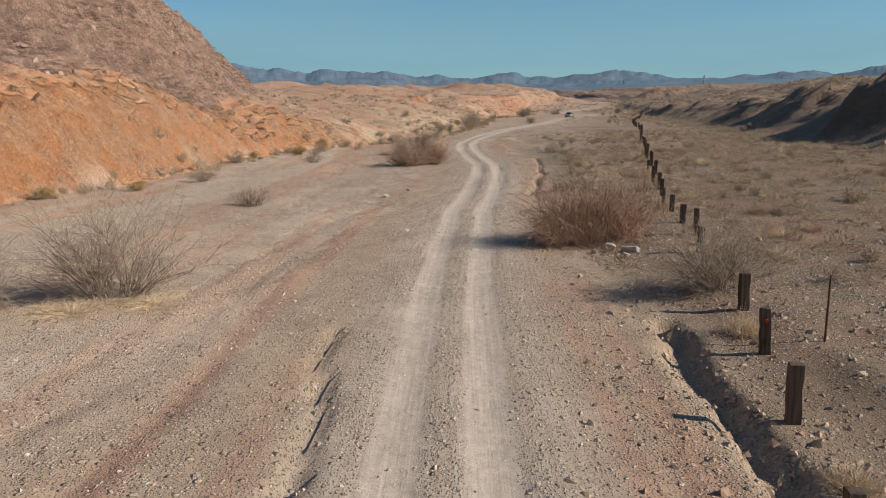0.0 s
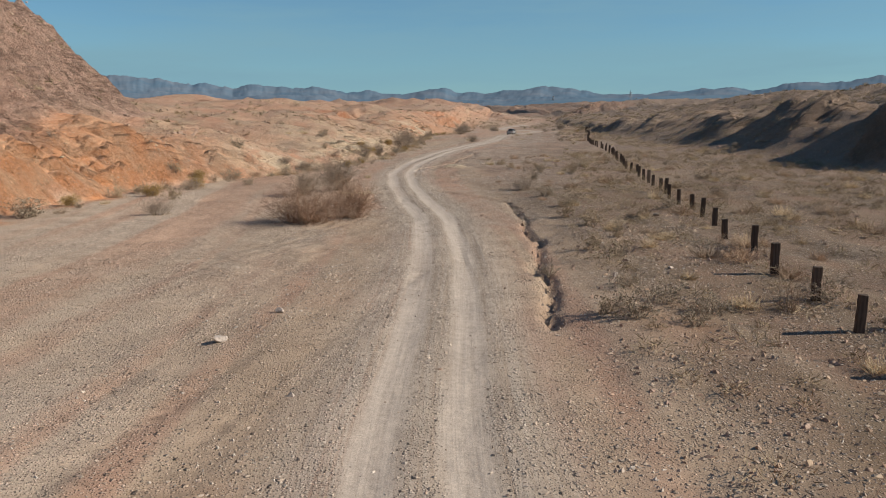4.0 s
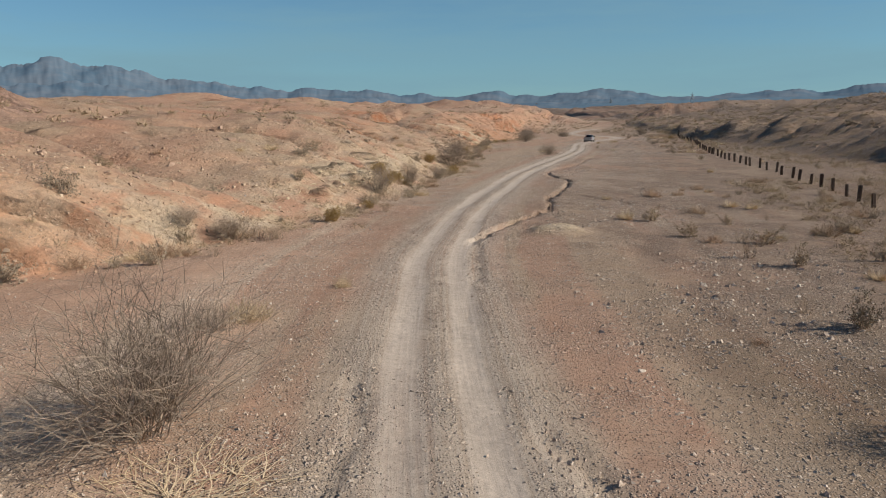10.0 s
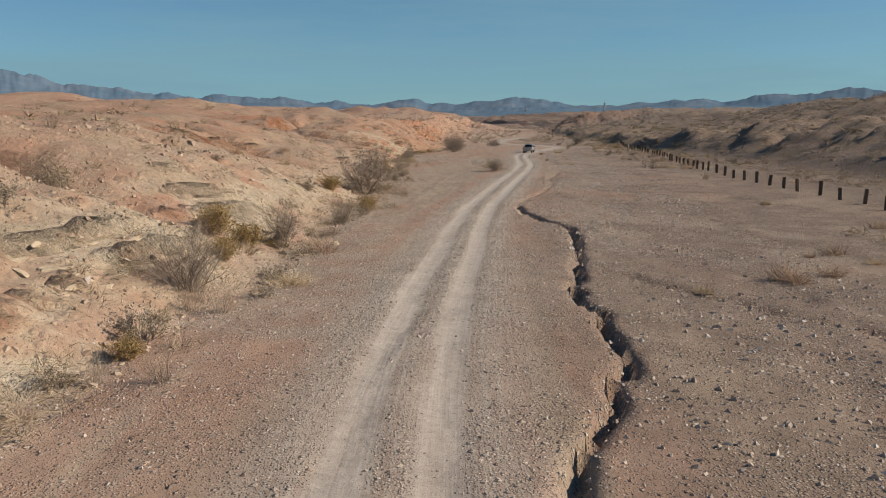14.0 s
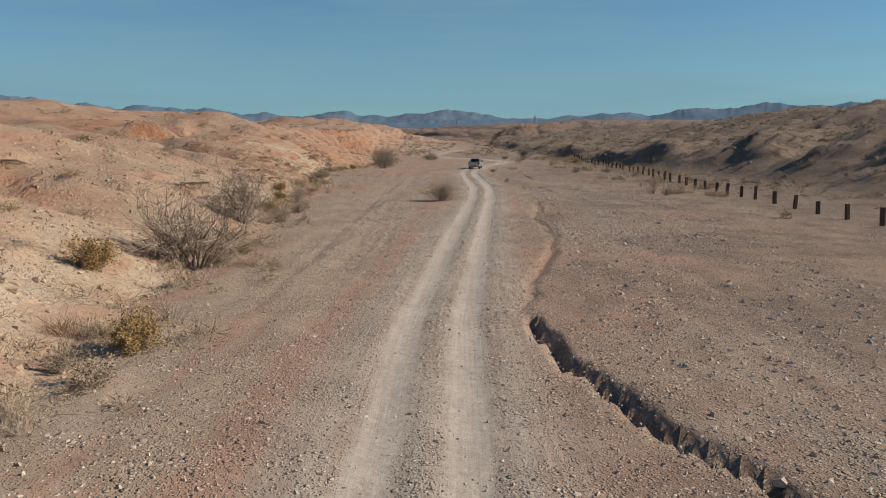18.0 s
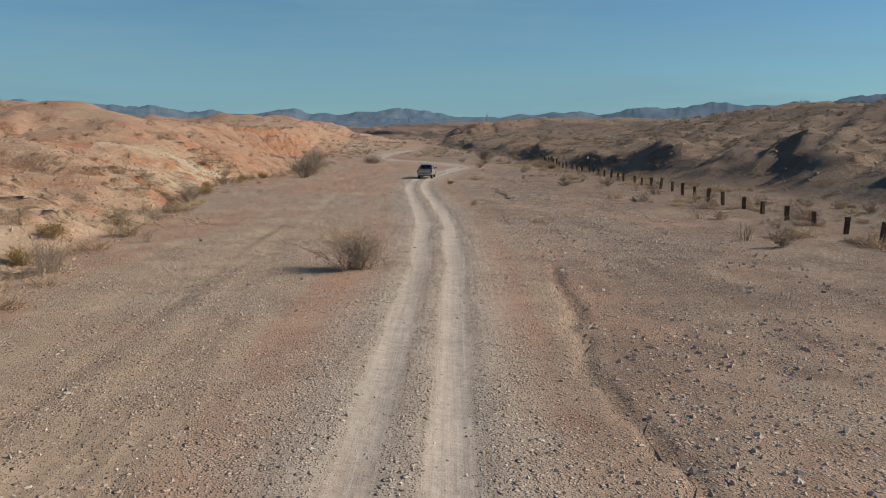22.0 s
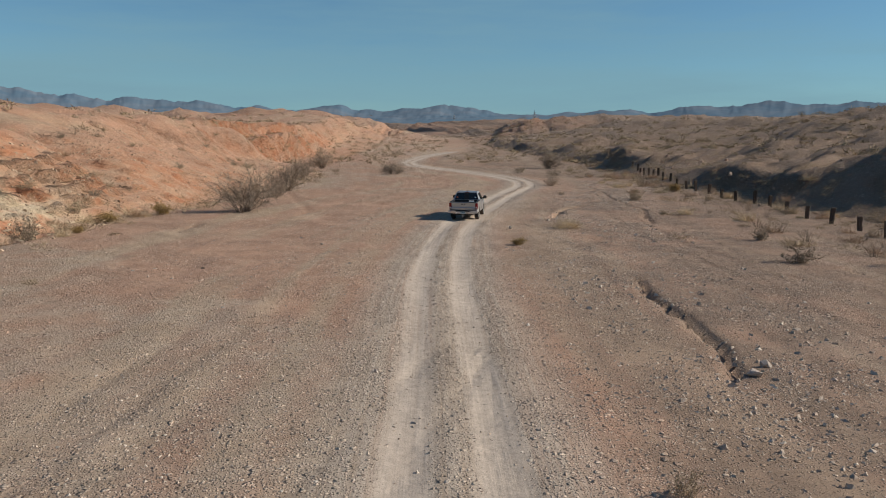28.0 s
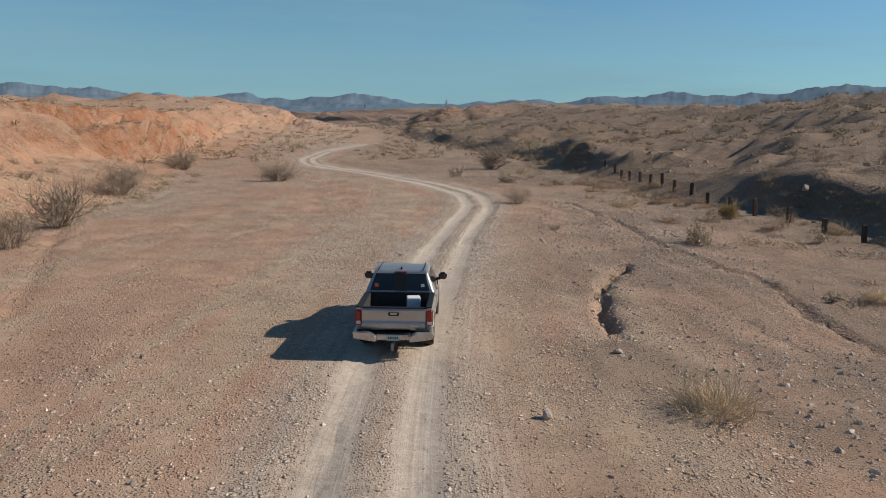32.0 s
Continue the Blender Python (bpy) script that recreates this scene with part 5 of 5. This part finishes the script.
for i, (x, y, n, s, run) in enumerate([(-5.2, 116.5, 12, 0.5, 2.4), (-3.2, 122.5, 18, 0.62, 2.6), (-1.6, 128.0, 14, 0.5, 2.4), (1.0, 136.0, 14, 0.45, 3.0), (2.6, 145.5, 12, 0.45, 3.0), (4.6, 156.5, 12, 0.42, 3.0),
                                       (5.6, 167.0, 12, 0.45, 3.2), (7.8, 183.5, 12, 0.5, 3.0), (9.6, 193.0, 10, 0.42, 2.6), (14.0, 240.0, 14, 0.5, 3.4), (16.4, 249.5, 14, 0.55, 3.4), (-22.5, 86.0, 10, 0.4, 3.0)]):
    outcrop(x, y, n, s, 300 + i, run)


# ---- fence ----
def build_fence():
    fence = new("fence")
    tagged(fence, "line of dark weathered timber fence posts beside the wash", "fence")
    rng = random.Random(3)
    bm0 = []
    for k in range(4):
        bm = bmesh.new()
        w, d, h = rng.uniform(0.2, 0.25), rng.uniform(0.16, 0.2), 1.25
        rows = 7
        ring = []
        for r in range(rows):
            z = -0.3 + (h + 0.3) * r / (rows - 1)
            sh = 1 - 0.05 * r / rows
            ring.append([bm.verts.new(((sx * w / 2 * sh) + rng.gauss(0, 0.006), (sy * d / 2 * sh) + rng.gauss(0, 0.006), z + (rng.gauss(0, 0.02) if r == rows - 1 else 0)))
                         for sx, sy in ((-1, -1), (1, -1), (1, 1), (-1, 1))])
        for a, b in zip(ring, ring[1:]):
            for i in range(4):
                bm.faces.new((a[i], a[(i + 1) % 4], b[(i + 1) % 4], b[i]))
        bm.faces.new(ring[-1])
        bmesh.ops.bevel(bm, geom=bm.edges[:], offset=0.012, segments=1, affect="EDGES")
        me = bpy.data.meshes.new("post")
        bm.to_mesh(me)
        bm.free()
        me.materials.append(TIMBER)
        bm0.append(me)
    y, tops = 5.6, []
    while y < 312:
        x = float(FENCE(y)) + rng.gauss(0, 0.12)
        z = ground_at(x, y)
        p = new("post", bm0[rng.randrange(4)])
        p.parent = fence
        tall = rng.uniform(0.66, 0.88)
        p.matrix_basis = pose(x, y, z, rng.gauss(0, 2.5), rng.gauss(0, 2.5), rng.gauss(-12, 8)) @ Matrix.Diagonal((1, 1, tall, 1))
        if 14.4 < y < 18.0:
            near_post = p
        tops.append(Vector((x, y, z + 0.8 * tall)))
        y += 3.32 * rng.uniform(0.93, 1.07)
    stake = bmesh.new()
    bmesh.ops.create_cone(stake, cap_ends=True, segments=6, radius1=0.028, radius2=0.022, depth=1.7)
    s = part("stake", stake, plain("rusty_steel", (0.13, 0.07, 0.045), 0.8, 0.3, 0.3, 20), fence, "thin rusty steel stake")
    refl = bmesh.new()
    bmesh.ops.create_cone(refl, cap_ends=True, segments=14, radius1=0.045, radius2=0.04, depth=0.02)
    rp = part("reflector", refl, plain("red_reflector", (0.55, 0.03, 0.02), 0.25, 0.0, 0.05, 20), near_post, "round red reflector")
    rp.matrix_basis = Matrix.Diagonal((1, 1, 1.1, 1)) @ pose(0, -0.11, 0.85, 90, 0, 0)
    s.location = (8.35, 15.6, ground_at(8.35, 15.6) + 0.65)
    return fence


build_fence()


# ---- pickup truck ----
def paint_material():
    n = Nodes("dusty_silver_paint")
    at = n.local()
    v, w = n.noise(1.6, 5, 0.6, at), n.noise(14, 4, 0.65, at)
    dust = n.math("MULTIPLY", n.ramp(v, 0.3, 0.7, 0.1, 0.45), n.ramp(w, 0.3, 0.7, 0.6, 1.0))
    c = n.mix(dust, (0.43, 0.43, 0.43), (0.42, 0.37, 0.32))
    return n.done(c, n.ramp(dust, 0.0, 0.6, 0.24, 0.55), 0.7, spec=0.5)


PAINT = paint_material()
CHROME = plain("dusty_chrome", (0.55, 0.52, 0.49), 0.32, 0.8, 0.15, 5)
BLACK = plain("black_plastic", (0.012, 0.012, 0.013), 0.6, 0, 0.2, 9)
BEDLINER = plain("bedliner", (0.03, 0.029, 0.028), 0.85, 0, 0.25, 12, 0.4)
RUBBER = plain("dusty_tyre", (0.075, 0.062, 0.052), 0.95, 0, 0.3, 10, 0.5)
ALLOY = plain("alloy", (0.4, 0.39, 0.37), 0.4, 0.7, 0.15, 8)
RED_LENS = plain("red_lens", (0.27, 0.018, 0.016), 0.22, 0, 0.08, 6, 0, 0.6)
CLEAR_LENS = plain("clear_lens", (0.66, 0.62, 0.58), 0.2, 0, 0.06, 6, 0, 0.6)
STEEL = plain("galvanised_steel", (0.3, 0.29, 0.28), 0.45, 0.8, 0.15, 12)
CARD = plain("white_carton", (0.72, 0.71, 0.69), 0.7, 0, 0.06, 5)
PLATE = plain("plate_enamel", (0.38, 0.5, 0.5), 0.5, 0, 0.05, 9)
INK = plain("dark_ink", (0.03, 0.04, 0.07), 0.6, 0, 0.05, 9)
ORANGE = plain("orange_sticker", (0.6, 0.12, 0.05), 0.5, 0, 0.05, 9)
WHITE = plain("white_sticker", (0.65, 0.65, 0.63), 0.5, 0, 0.05, 9)
_g = Nodes("tinted_glass")
GLASS = _g.done((0.012, 0.014, 0.016), _g.ramp(_g.noise(5, 4, 0.5, _g.local()), 0.3, 0.7, 0.05, 0.14), 0.0, spec=0.7)


def slab(points, inset=1.0, bevel=0.02, segs=2):
    """A closed side outline of (y, z, half width), mirrored across the car's middle."""
    bm = bmesh.new()
    lf = [bm.verts.new((-w * inset, y, z)) for y, z, w in points]
    rt = [bm.verts.new((w * inset, y, z)) for y, z, w in points]
    n = len(points)
    for i in range(n):
        j = (i + 1) % n
        bm.faces.new((lf[i], lf[j], rt[j], rt[i]))
    bm.faces.new(lf[::-1])
    bm.faces.new(rt)
    bmesh.ops.recalc_face_normals(bm, faces=bm.faces[:])
    if bevel:
        bmesh.ops.bevel(bm, geom=bm.edges[:], offset=bevel, segments=segs, affect="EDGES", clamp_overlap=True)
    return bm


def block(x0, x1, y0, y1, z0, z1, bevel=0.015, segs=2, taper=0.0):
    bm = bmesh.new()
    bmesh.ops.create_cube(bm, size=1)
    for v in bm.verts:
        up = v.co.z > 0
        v.co = Vector(((x0 + x1) / 2 + v.co.x * (x1 - x0) * (1 - taper * up), (y0 + y1) / 2 + v.co.y * (y1 - y0) * (1 - taper * up), z1 if up else z0))
    if bevel:
        bmesh.ops.bevel(bm, geom=bm.edges[:], offset=bevel, segments=segs, affect="EDGES", clamp_overlap=True)
    return bm


def panel(corners, thick, bevel=0.008):
    """A flat pane through corners in order, with a thickness along its normal."""
    bm = bmesh.new()
    f = bm.faces.new([bm.verts.new(c) for c in corners])
    f.normal_update()
    nrm = f.normal.copy()
    out = bmesh.ops.extrude_face_region(bm, geom=[f])
    for v in out["geom"]:
        if isinstance(v, bmesh.types.BMVert):
            v.co += nrm * thick
    bmesh.ops.recalc_face_normals(bm, faces=bm.faces[:])
    if bevel:
        bmesh.ops.bevel(bm, geom=bm.edges[:], offset=bevel, segments=1, affect="EDGES", clamp_overlap=True)
    return bm


def lathe(profile, segs=36):
    """Turn (radius, x) outline points round the x axis."""
    bm = bmesh.new()
    rings = []
    for r, x in profile:
        rings.append([bm.verts.new((x, r * math.cos(2 * math.pi * k / segs), r * math.sin(2 * math.pi * k / segs))) for k in range(segs)])
    for a, b in zip(rings, rings[1:]):
        for k in range(segs):
            bm.faces.new((a[k], a[(k + 1) % segs], b[(k + 1) % segs], b[k]))
    bmesh.ops.recalc_face_normals(bm, faces=bm.faces[:])
    return bm


def arch(cy, r, z0, n=9):
    """Points of a wheel opening, front to back, for a lower edge at z0."""
    cz = 0.40
    a0 = math.asin((z0 - cz) / r)
    return [(cy + r * math.cos(a0 + (math.pi - 2 * a0) * k / n), cz + r * math.sin(a0 + (math.pi - 2 * a0) * k / n)) for k in range(n + 1)]


def build_truck():
    t = new("pickup_truck")
    tagged(t, "dusty silver crew-cab pickup truck driving on the dirt track", "pickup truck")
    # body below the windows: bonnet, doors, sills, with both wheel openings
    rear, front = arch(1.28, 0.47, 0.5), arch(4.48, 0.47, 0.5)
    outline = [(1.80, 0.46, 0.90), (3.95, 0.46, 0.90)] + [(y, z, 0.93) for y, z in front[::-1]] + [(5.18, 0.45, 0.88), (5.34, 0.62, 0.84), (5.34, 0.95, 0.82), (5.18, 1.10, 0.85), (4.05, 1.19, 0.90), (1.80, 1.21, 0.92)]
    part("body", slab(outline, bevel=0.025), PAINT, t)
    # bed: two sides with the wheel openings, floor, front wall
    for s in (-1, 1):
        prof = [(0.10, 0.58), (0.72, 0.55)] + rear[::-1] + [(1.80, 0.48), (1.80, 1.23), (0.06, 1.23)]
        bm = bmesh.new()
        outer = [bm.verts.new((s * (0.94 if 0.6 < z < 1.1 else 0.915), y, z)) for y, z in prof]
        inner = [bm.verts.new((s * 0.79, y, z)) for y, z in prof]
        n = len(prof)
        for i in range(n):
            bm.faces.new((outer[i], outer[(i + 1) % n], inner[(i + 1) % n], inner[i]))
        bm.faces.new(outer)
        bm.faces.new(inner[::-1])
        bmesh.ops.recalc_face_normals(bm, faces=bm.faces[:])
        bmesh.ops.bevel(bm, geom=bm.edges[:], offset=0.02, segments=2, affect="EDGES", clamp_overlap=True)
        bs = part("bed_side", bm, PAINT, t)
        part("bed_rail", block(s * 0.85 - 0.07, s * 0.85 + 0.07, 0.1, 1.78, 1.225, 1.255, 0.01), BLACK, bs, "black plastic rail cap")
        # tail lamp on the corner
        tl = part("tail_light", block(s * 0.86 - 0.075, s * 0.86 + 0.085, 0.02, 0.22, 0.80, 1.19, 0.03, 3), RED_LENS, t, "red tail light")
        part("reversing_lens", block(s * 0.86 - 0.05, s * 0.86 + 0.06, 0.005, 0.06, 0.84, 0.92, 0.012), CLEAR_LENS, tl, "clear reversing lens")
        # door mirrors
        mi = part("door_mirror", block(s * 1.07 - 0.12, s * 1.07 + 0.12, 3.62, 3.80, 1.22, 1.42, 0.05, 3), BLACK, t, "black door mirror")
        part("mirror_glass", block(s * 1.07 - 0.095, s * 1.07 + 0.095, 3.612, 3.622, 1.245, 1.395, 0.004, 1), GLASS, mi)
        part("mirror_arm", block(min(s * 0.86, s * 1.0), max(s * 0.86, s * 1.0), 3.68, 3.76, 1.2, 1.27, 0.015), BLACK, mi)
        # side windows and door handles
        for y0, y1, k0, k1 in ((1.98, 2.72, 2.12, 2.70), (2.80, 3.86, 2.80, 3.30)):
            part("side_window", panel([(s * 0.906, y0, 1.23), (s * 0.906, y1, 1.23), (s * 0.745, k1, 1.67), (s * 0.745, k0, 1.67)], 0.012 if s < 0 else -0.012, 0), GLASS, t, "dark tinted side window")
        for y in (2.12, 3.02):
            part("door_handle", block(s * 0.945 - 0.02, s * 0.945 + 0.02, y, y + 0.2, 1.06, 1.10, 0.012), CHROME, t, "chrome door handle")
        for y in (2.76, 3.9):
            part("door_seam", block(s * 0.905 - 0.012, s * 0.905 + 0.018, y, y + 0.012, 0.56, 1.2, 0), BLACK, t)
        part("mud_flap", block(s * 0.80 - 0.13, s * 0.80 + 0.13, 0.74, 0.765, 0.2, 0.52, 0.006), BLACK, t, "black rubber mud flap")
        part("headlight", block(s * 0.70 - 0.16, s * 0.70 + 0.16, 5.2, 5.37, 0.82, 0.98, 0.03), CLEAR_LENS, t)
    part("bed_floor", block(-0.785, 0.785, 0.1, 1.78, 0.70, 0.76, 0.01), BEDLINER, t, "black bedliner floor")
    part("bed_front_wall", block(-0.785, 0.785, 1.72, 1.79, 0.76, 1.26, 0.01), BEDLINER, t)
    for s in (-1, 1):
        part("bed_liner", block(s * 0.778 - 0.012, s * 0.778 + 0.012, 0.14, 1.71, 0.765, 1.22, 0.004, 1), BEDLINER, t, "black bedliner wall")
    # tailgate with pressed lower lip, handle and dark badge
    gate = part("tailgate", slab([(0.03, 0.70, 0.77), (0.10, 0.68, 0.77), (0.12, 1.22, 0.77), (0.02, 1.235, 0.77), (-0.005, 1.19, 0.77), (0.02, 1.12, 0.77), (0.03, 0.92, 0.77), (0.008, 0.86, 0.77), (0.012, 0.74, 0.77)], bevel=0.008), PAINT, t)
    part("gate_cap", block(-0.76, 0.76, 0.0, 0.13, 1.232, 1.258, 0.01), BLACK, gate, "black plastic tailgate cap")
    part("handle_bezel", block(-0.13, 0.13, 0.002, 0.03, 1.05, 1.15, 0.012), BLACK, gate, "black tailgate handle")
    part("handle_lever", block(-0.085, 0.085, -0.008, 0.01, 1.085, 1.125, 0.008), CHROME, gate)
    part("badge_bar", block(-0.62, -0.36, 0.0, 0.012, 0.79, 0.82, 0.003, 1), CHROME, gate)
    part("badge_bar", block(0.4, 0.62, 0.0, 0.012, 0.79, 0.82, 0.003, 1), CHROME, gate)
    # rear bumper in three sections with a recessed plate
    bump = part("rear_bumper", slab([(-0.16, 0.50, 0.40), (0.08, 0.48, 0.40), (0.08, 0.64, 0.40), (-0.17, 0.63, 0.40)], bevel=0.015), CHROME, t, "dusty chrome rear bumper")
    for s in (-1, 1):
        c = panel([(s * 0.38, -0.18, 0.49), (s * 0.92, -0.06, 0.53), (s * 0.95, -0.05, 0.70), (s * 0.55, -0.15, 0.71), (s * 0.38, -0.18, 0.62)], 0.14 if s > 0 else -0.14, 0.015)
        part("bumper_corner", c, CHROME, bump)
        part("step_pad", block(s * 0.7 - 0.17, s * 0.7 + 0.17, -0.13, 0.02, 0.70, 0.72, 0.006), BLACK, bump, "black step pad")
        w = block(s * 0.84 - 0.13, s * 0.84 + 0.1, -0.02, 0.5, 0.52, 0.70, 0.03)
        part("bumper_end", w, CHROME, bump)
    part("bumper_step", block(-0.38, 0.38, -0.15, 0.04, 0.635, 0.655, 0.006), BLACK, bump, "black bumper step")
    pl = part("licence_plate", block(-0.155, 0.155, -0.19, -0.175, 0.485, 0.635, 0.006), PLATE, bump, "pale blue-green plate with plain bars")
    for k, x in enumerate((-0.1, -0.06, -0.02, 0.03, 0.07, 0.11)):
        part("plate_bar", block(x - 0.013, x + 0.013, -0.194, -0.189, 0.53, 0.59, 0), INK, pl)
    hitch = part("tow_hitch", block(-0.04, 0.04, -0.22, 0.3, 0.36, 0.44, 0.008), STEEL, t, "steel tow hitch with a ball mount")
    ball = bmesh.new()
    bmesh.ops.create_uvsphere(ball, u_segments=16, v_segments=10, radius=0.032)
    bmesh.ops.translate(ball, verts=ball.verts[:], vec=(0, -0.26, 0.36))
    part("tow_ball", ball, CHROME, hitch, smooth=True)
    part("ball_mount", block(-0.03, 0.03, -0.3, -0.2, 0.27, 0.42, 0.01), STEEL, hitch)
    # cab over the belt line, pillars and roof
    cab = [(1.80, 1.20, 0.905), (1.83, 1.24, 0.90), (2.06, 1.72, 0.72), (2.16, 1.765, 0.69), (2.6, 1.79, 0.69), (3.1, 1.775, 0.68), (3.32, 1.72, 0.70), (4.10, 1.19, 0.88)]
    cabin = part("cabin", slab(cab, bevel=0.03, segs=3), PAINT, t)
    part("rear_window", panel([(-0.80, 1.846, 1.275), (0.80, 1.846, 1.275), (0.66, 2.048, 1.695), (-0.66, 2.048, 1.695)], 0.014, 0.004), GLASS, cabin, "dark rear window with two stickers")
    part("slider_frame", panel([(-0.155, 1.83, 1.285), (0.155, 1.83, 1.285), (0.155, 2.028, 1.69), (-0.155, 2.028, 1.69)], 0.008, 0), BLACK, cabin, "sliding centre pane")
    part("windscreen", panel([(-0.80, 4.05, 1.235), (-0.66, 3.36, 1.71), (0.66, 3.36, 1.71), (0.80, 4.05, 1.235)], 0.014, 0), GLASS, cabin)
    part("brake_light", block(-0.16, 0.16, 2.03, 2.09, 1.715, 1.75, 0.01), RED_LENS, cabin, "high brake light")
    part("antenna_fin", slab([(2.22, 1.775, 0.025), (2.42, 1.78, 0.03), (2.30, 1.84, 0.008), (2.24, 1.845, 0.008)], bevel=0.006), BLACK, cabin, "black antenna fin")
    for s in (-1, 1):
        part("roof_seam", block(s * 0.60 - 0.012, s * 0.60 + 0.012, 2.12, 3.25, 1.772, 1.797, 0.004, 1), BLACK, cabin, "black roof strip")
    part("sticker", panel([(-0.68, 1.868, 1.36), (-0.58, 1.868, 1.36), (-0.58, 1.908, 1.45), (-0.68, 1.908, 1.45)], 0.002, 0), ORANGE, cabin, "orange round sticker")
    part("sticker", panel([(0.55, 1.875, 1.37), (0.64, 1.875, 1.37), (0.64, 1.908, 1.44), (0.55, 1.908, 1.44)], 0.002, 0), WHITE, cabin, "white sticker")
    for ob in t.children_recursive:
        if ob.name.startswith(("sticker", "slider_frame")):
            ob.location.y -= 0.016
            ob.location.z += 0.006
    part("grille", block(-0.5, 0.5, 5.28, 5.37, 0.7, 0.98, 0.03), BLACK, t)
    part("front_bumper", block(-0.86, 0.86, 5.12, 5.42, 0.42, 0.66, 0.06, 3), PAINT, t)
    part("underbody", block(-0.62, 0.62, 0.2, 5.1, 0.38, 0.6, 0.02), BLACK, t, "dark chassis and axle underneath")
    axle = bmesh.new()
    bmesh.ops.create_cone(axle, cap_ends=True, segments=16, radius1=0.06, radius2=0.06, depth=1.5, matrix=Matrix.Translation((0, 1.28, 0.38)) @ Matrix.Rotation(math.pi / 2, 4, "Y"))
    part("rear_axle", axle, STEEL, t)
    pipe = bmesh.new()
    bmesh.ops.create_cone(pipe, cap_ends=True, segments=16, radius1=0.035, radius2=0.035, depth=0.5, matrix=Matrix.Translation((0.62, 0.35, 0.42)) @ Matrix.Rotation(math.pi / 2, 4, "X"))
    part("exhaust_pipe", pipe, STEEL, t)
    # wheels
    for y in (1.28, 4.48):
        for s in (-1, 1):
            w = new("wheel")
            w.parent = t
            w.location = (s * 0.80, y, 0.385)
            tyre = lathe([(0.25, -0.12), (0.33, -0.13), (0.365, -0.122), (0.384, -0.1), (0.386, -0.03), (0.38, -0.02), (0.386, -0.01), (0.386, 0.05), (0.38, 0.06), (0.386, 0.07), (0.384, 0.1), (0.365, 0.122), (0.33, 0.13), (0.25, 0.12)], 44)
            part("tyre", tyre, RUBBER, w, "dusty black tyre", True)
            rim = lathe([(0.0, 0.04 * s), (0.07, 0.05 * s), (0.1, 0.03 * s), (0.2, 0.04 * s), (0.235, 0.075 * s), (0.252, 0.115 * s), (0.252, -0.11 * s)], 30)
            part("rim", rim, ALLOY, w, "alloy rim", True)
    return t


truck = build_truck()
_tx, _ty, _yaw = 41.76, 251.48, -21.5
_m = pose(_tx, _ty, 0, 0, 0, _yaw)
_zs = [ground_at(*(_m @ Vector((sx * 0.8, wy, 0)))[:2]) for sx in (-1, 1) for wy in (1.28, 4.48)]
truck.matrix_basis = pose(_tx, _ty, sum(_zs) / 4 - 0.005, math.degrees(math.atan2((_zs[1] + _zs[3] - _zs[0] - _zs[2]) / 2, 3.2)), 0, _yaw)
bpy.context.view_layer.update()


def cargo(name, label, category, lo, hi, material, turn=0.0):
    bm = block(-(hi[0] - lo[0]) / 2, (hi[0] - lo[0]) / 2, -(hi[1] - lo[1]) / 2, (hi[1] - lo[1]) / 2, 0, hi[2] - lo[2], 0.015)
    ob = part(name, bm, material)
    ob.matrix_basis = truck.matrix_basis @ pose((lo[0] + hi[0]) / 2, (lo[1] + hi[1]) / 2, lo[2], 0, 0, turn)
    return tagged(ob, label, category)


cargo("carton", "white carton lying in the truck bed", "box", (0.22, 1.2, 0.762), (0.56, 1.55, 1.22), CARD, 8)


# ---- far power pylons ----
def pylon(x, y, tall):
    p = new("pylon")
    tagged(p, "distant grey lattice power pylon", "pylon")
    m = plain("weathered_steel", (0.2, 0.22, 0.24), 0.6, 0.5, 0.1, 2)
    z0 = ground_at(x, y) - 1
    b, w = tall * 0.11, 0.55

    def bar(a, c, name):
        a, c = Vector(a), Vector(c)
        bm = bmesh.new()
        bmesh.ops.create_cone(bm, cap_ends=True, segments=4, radius1=w, radius2=w, depth=(c - a).length)
        ob = part(name, bm, m, p)
        ob.matrix_basis = Matrix.LocRotScale((a + c) / 2, (c - a).to_track_quat("Z", "Y"), None)

    top = tall * 0.86
    for sx in (-1, 1):
        for sy in (-1, 1):
            bar((sx * b, sy * b, 0), (sx * b * 0.2, sy * b * 0.2, top), "leg")
    for k in range(5):
        h0, h1 = top * k / 5, top * (k + 1) / 5
        r0, r1 = b * (1 - 0.8 * k / 5), b * (1 - 0.8 * (k + 1) / 5)
        bar((-r0, -r0, h0), (r1, -r1, h1), "brace")
        bar((r0, r0, h0), (-r1, r1, h1), "brace")
    for h, l in ((0.62, 0.2), (0.75, 0.23), (0.88, 0.16)):
        bar((-l * tall, 0, h * tall), (l * tall, 0, h * tall), "cross_arm")
    bar((0, 0, top), (0, 0, tall), "peak")
    p.location = (x, y, z0)
    p.rotation_euler = (0, 0, 0.5)


pylon(2600 * math.sin(radians(19.7)), 100 + 2600 * math.cos(radians(19.7)), 54)
pylon(3000 * math.sin(radians(13.9)), 100 + 3000 * math.cos(radians(13.9)), 50)
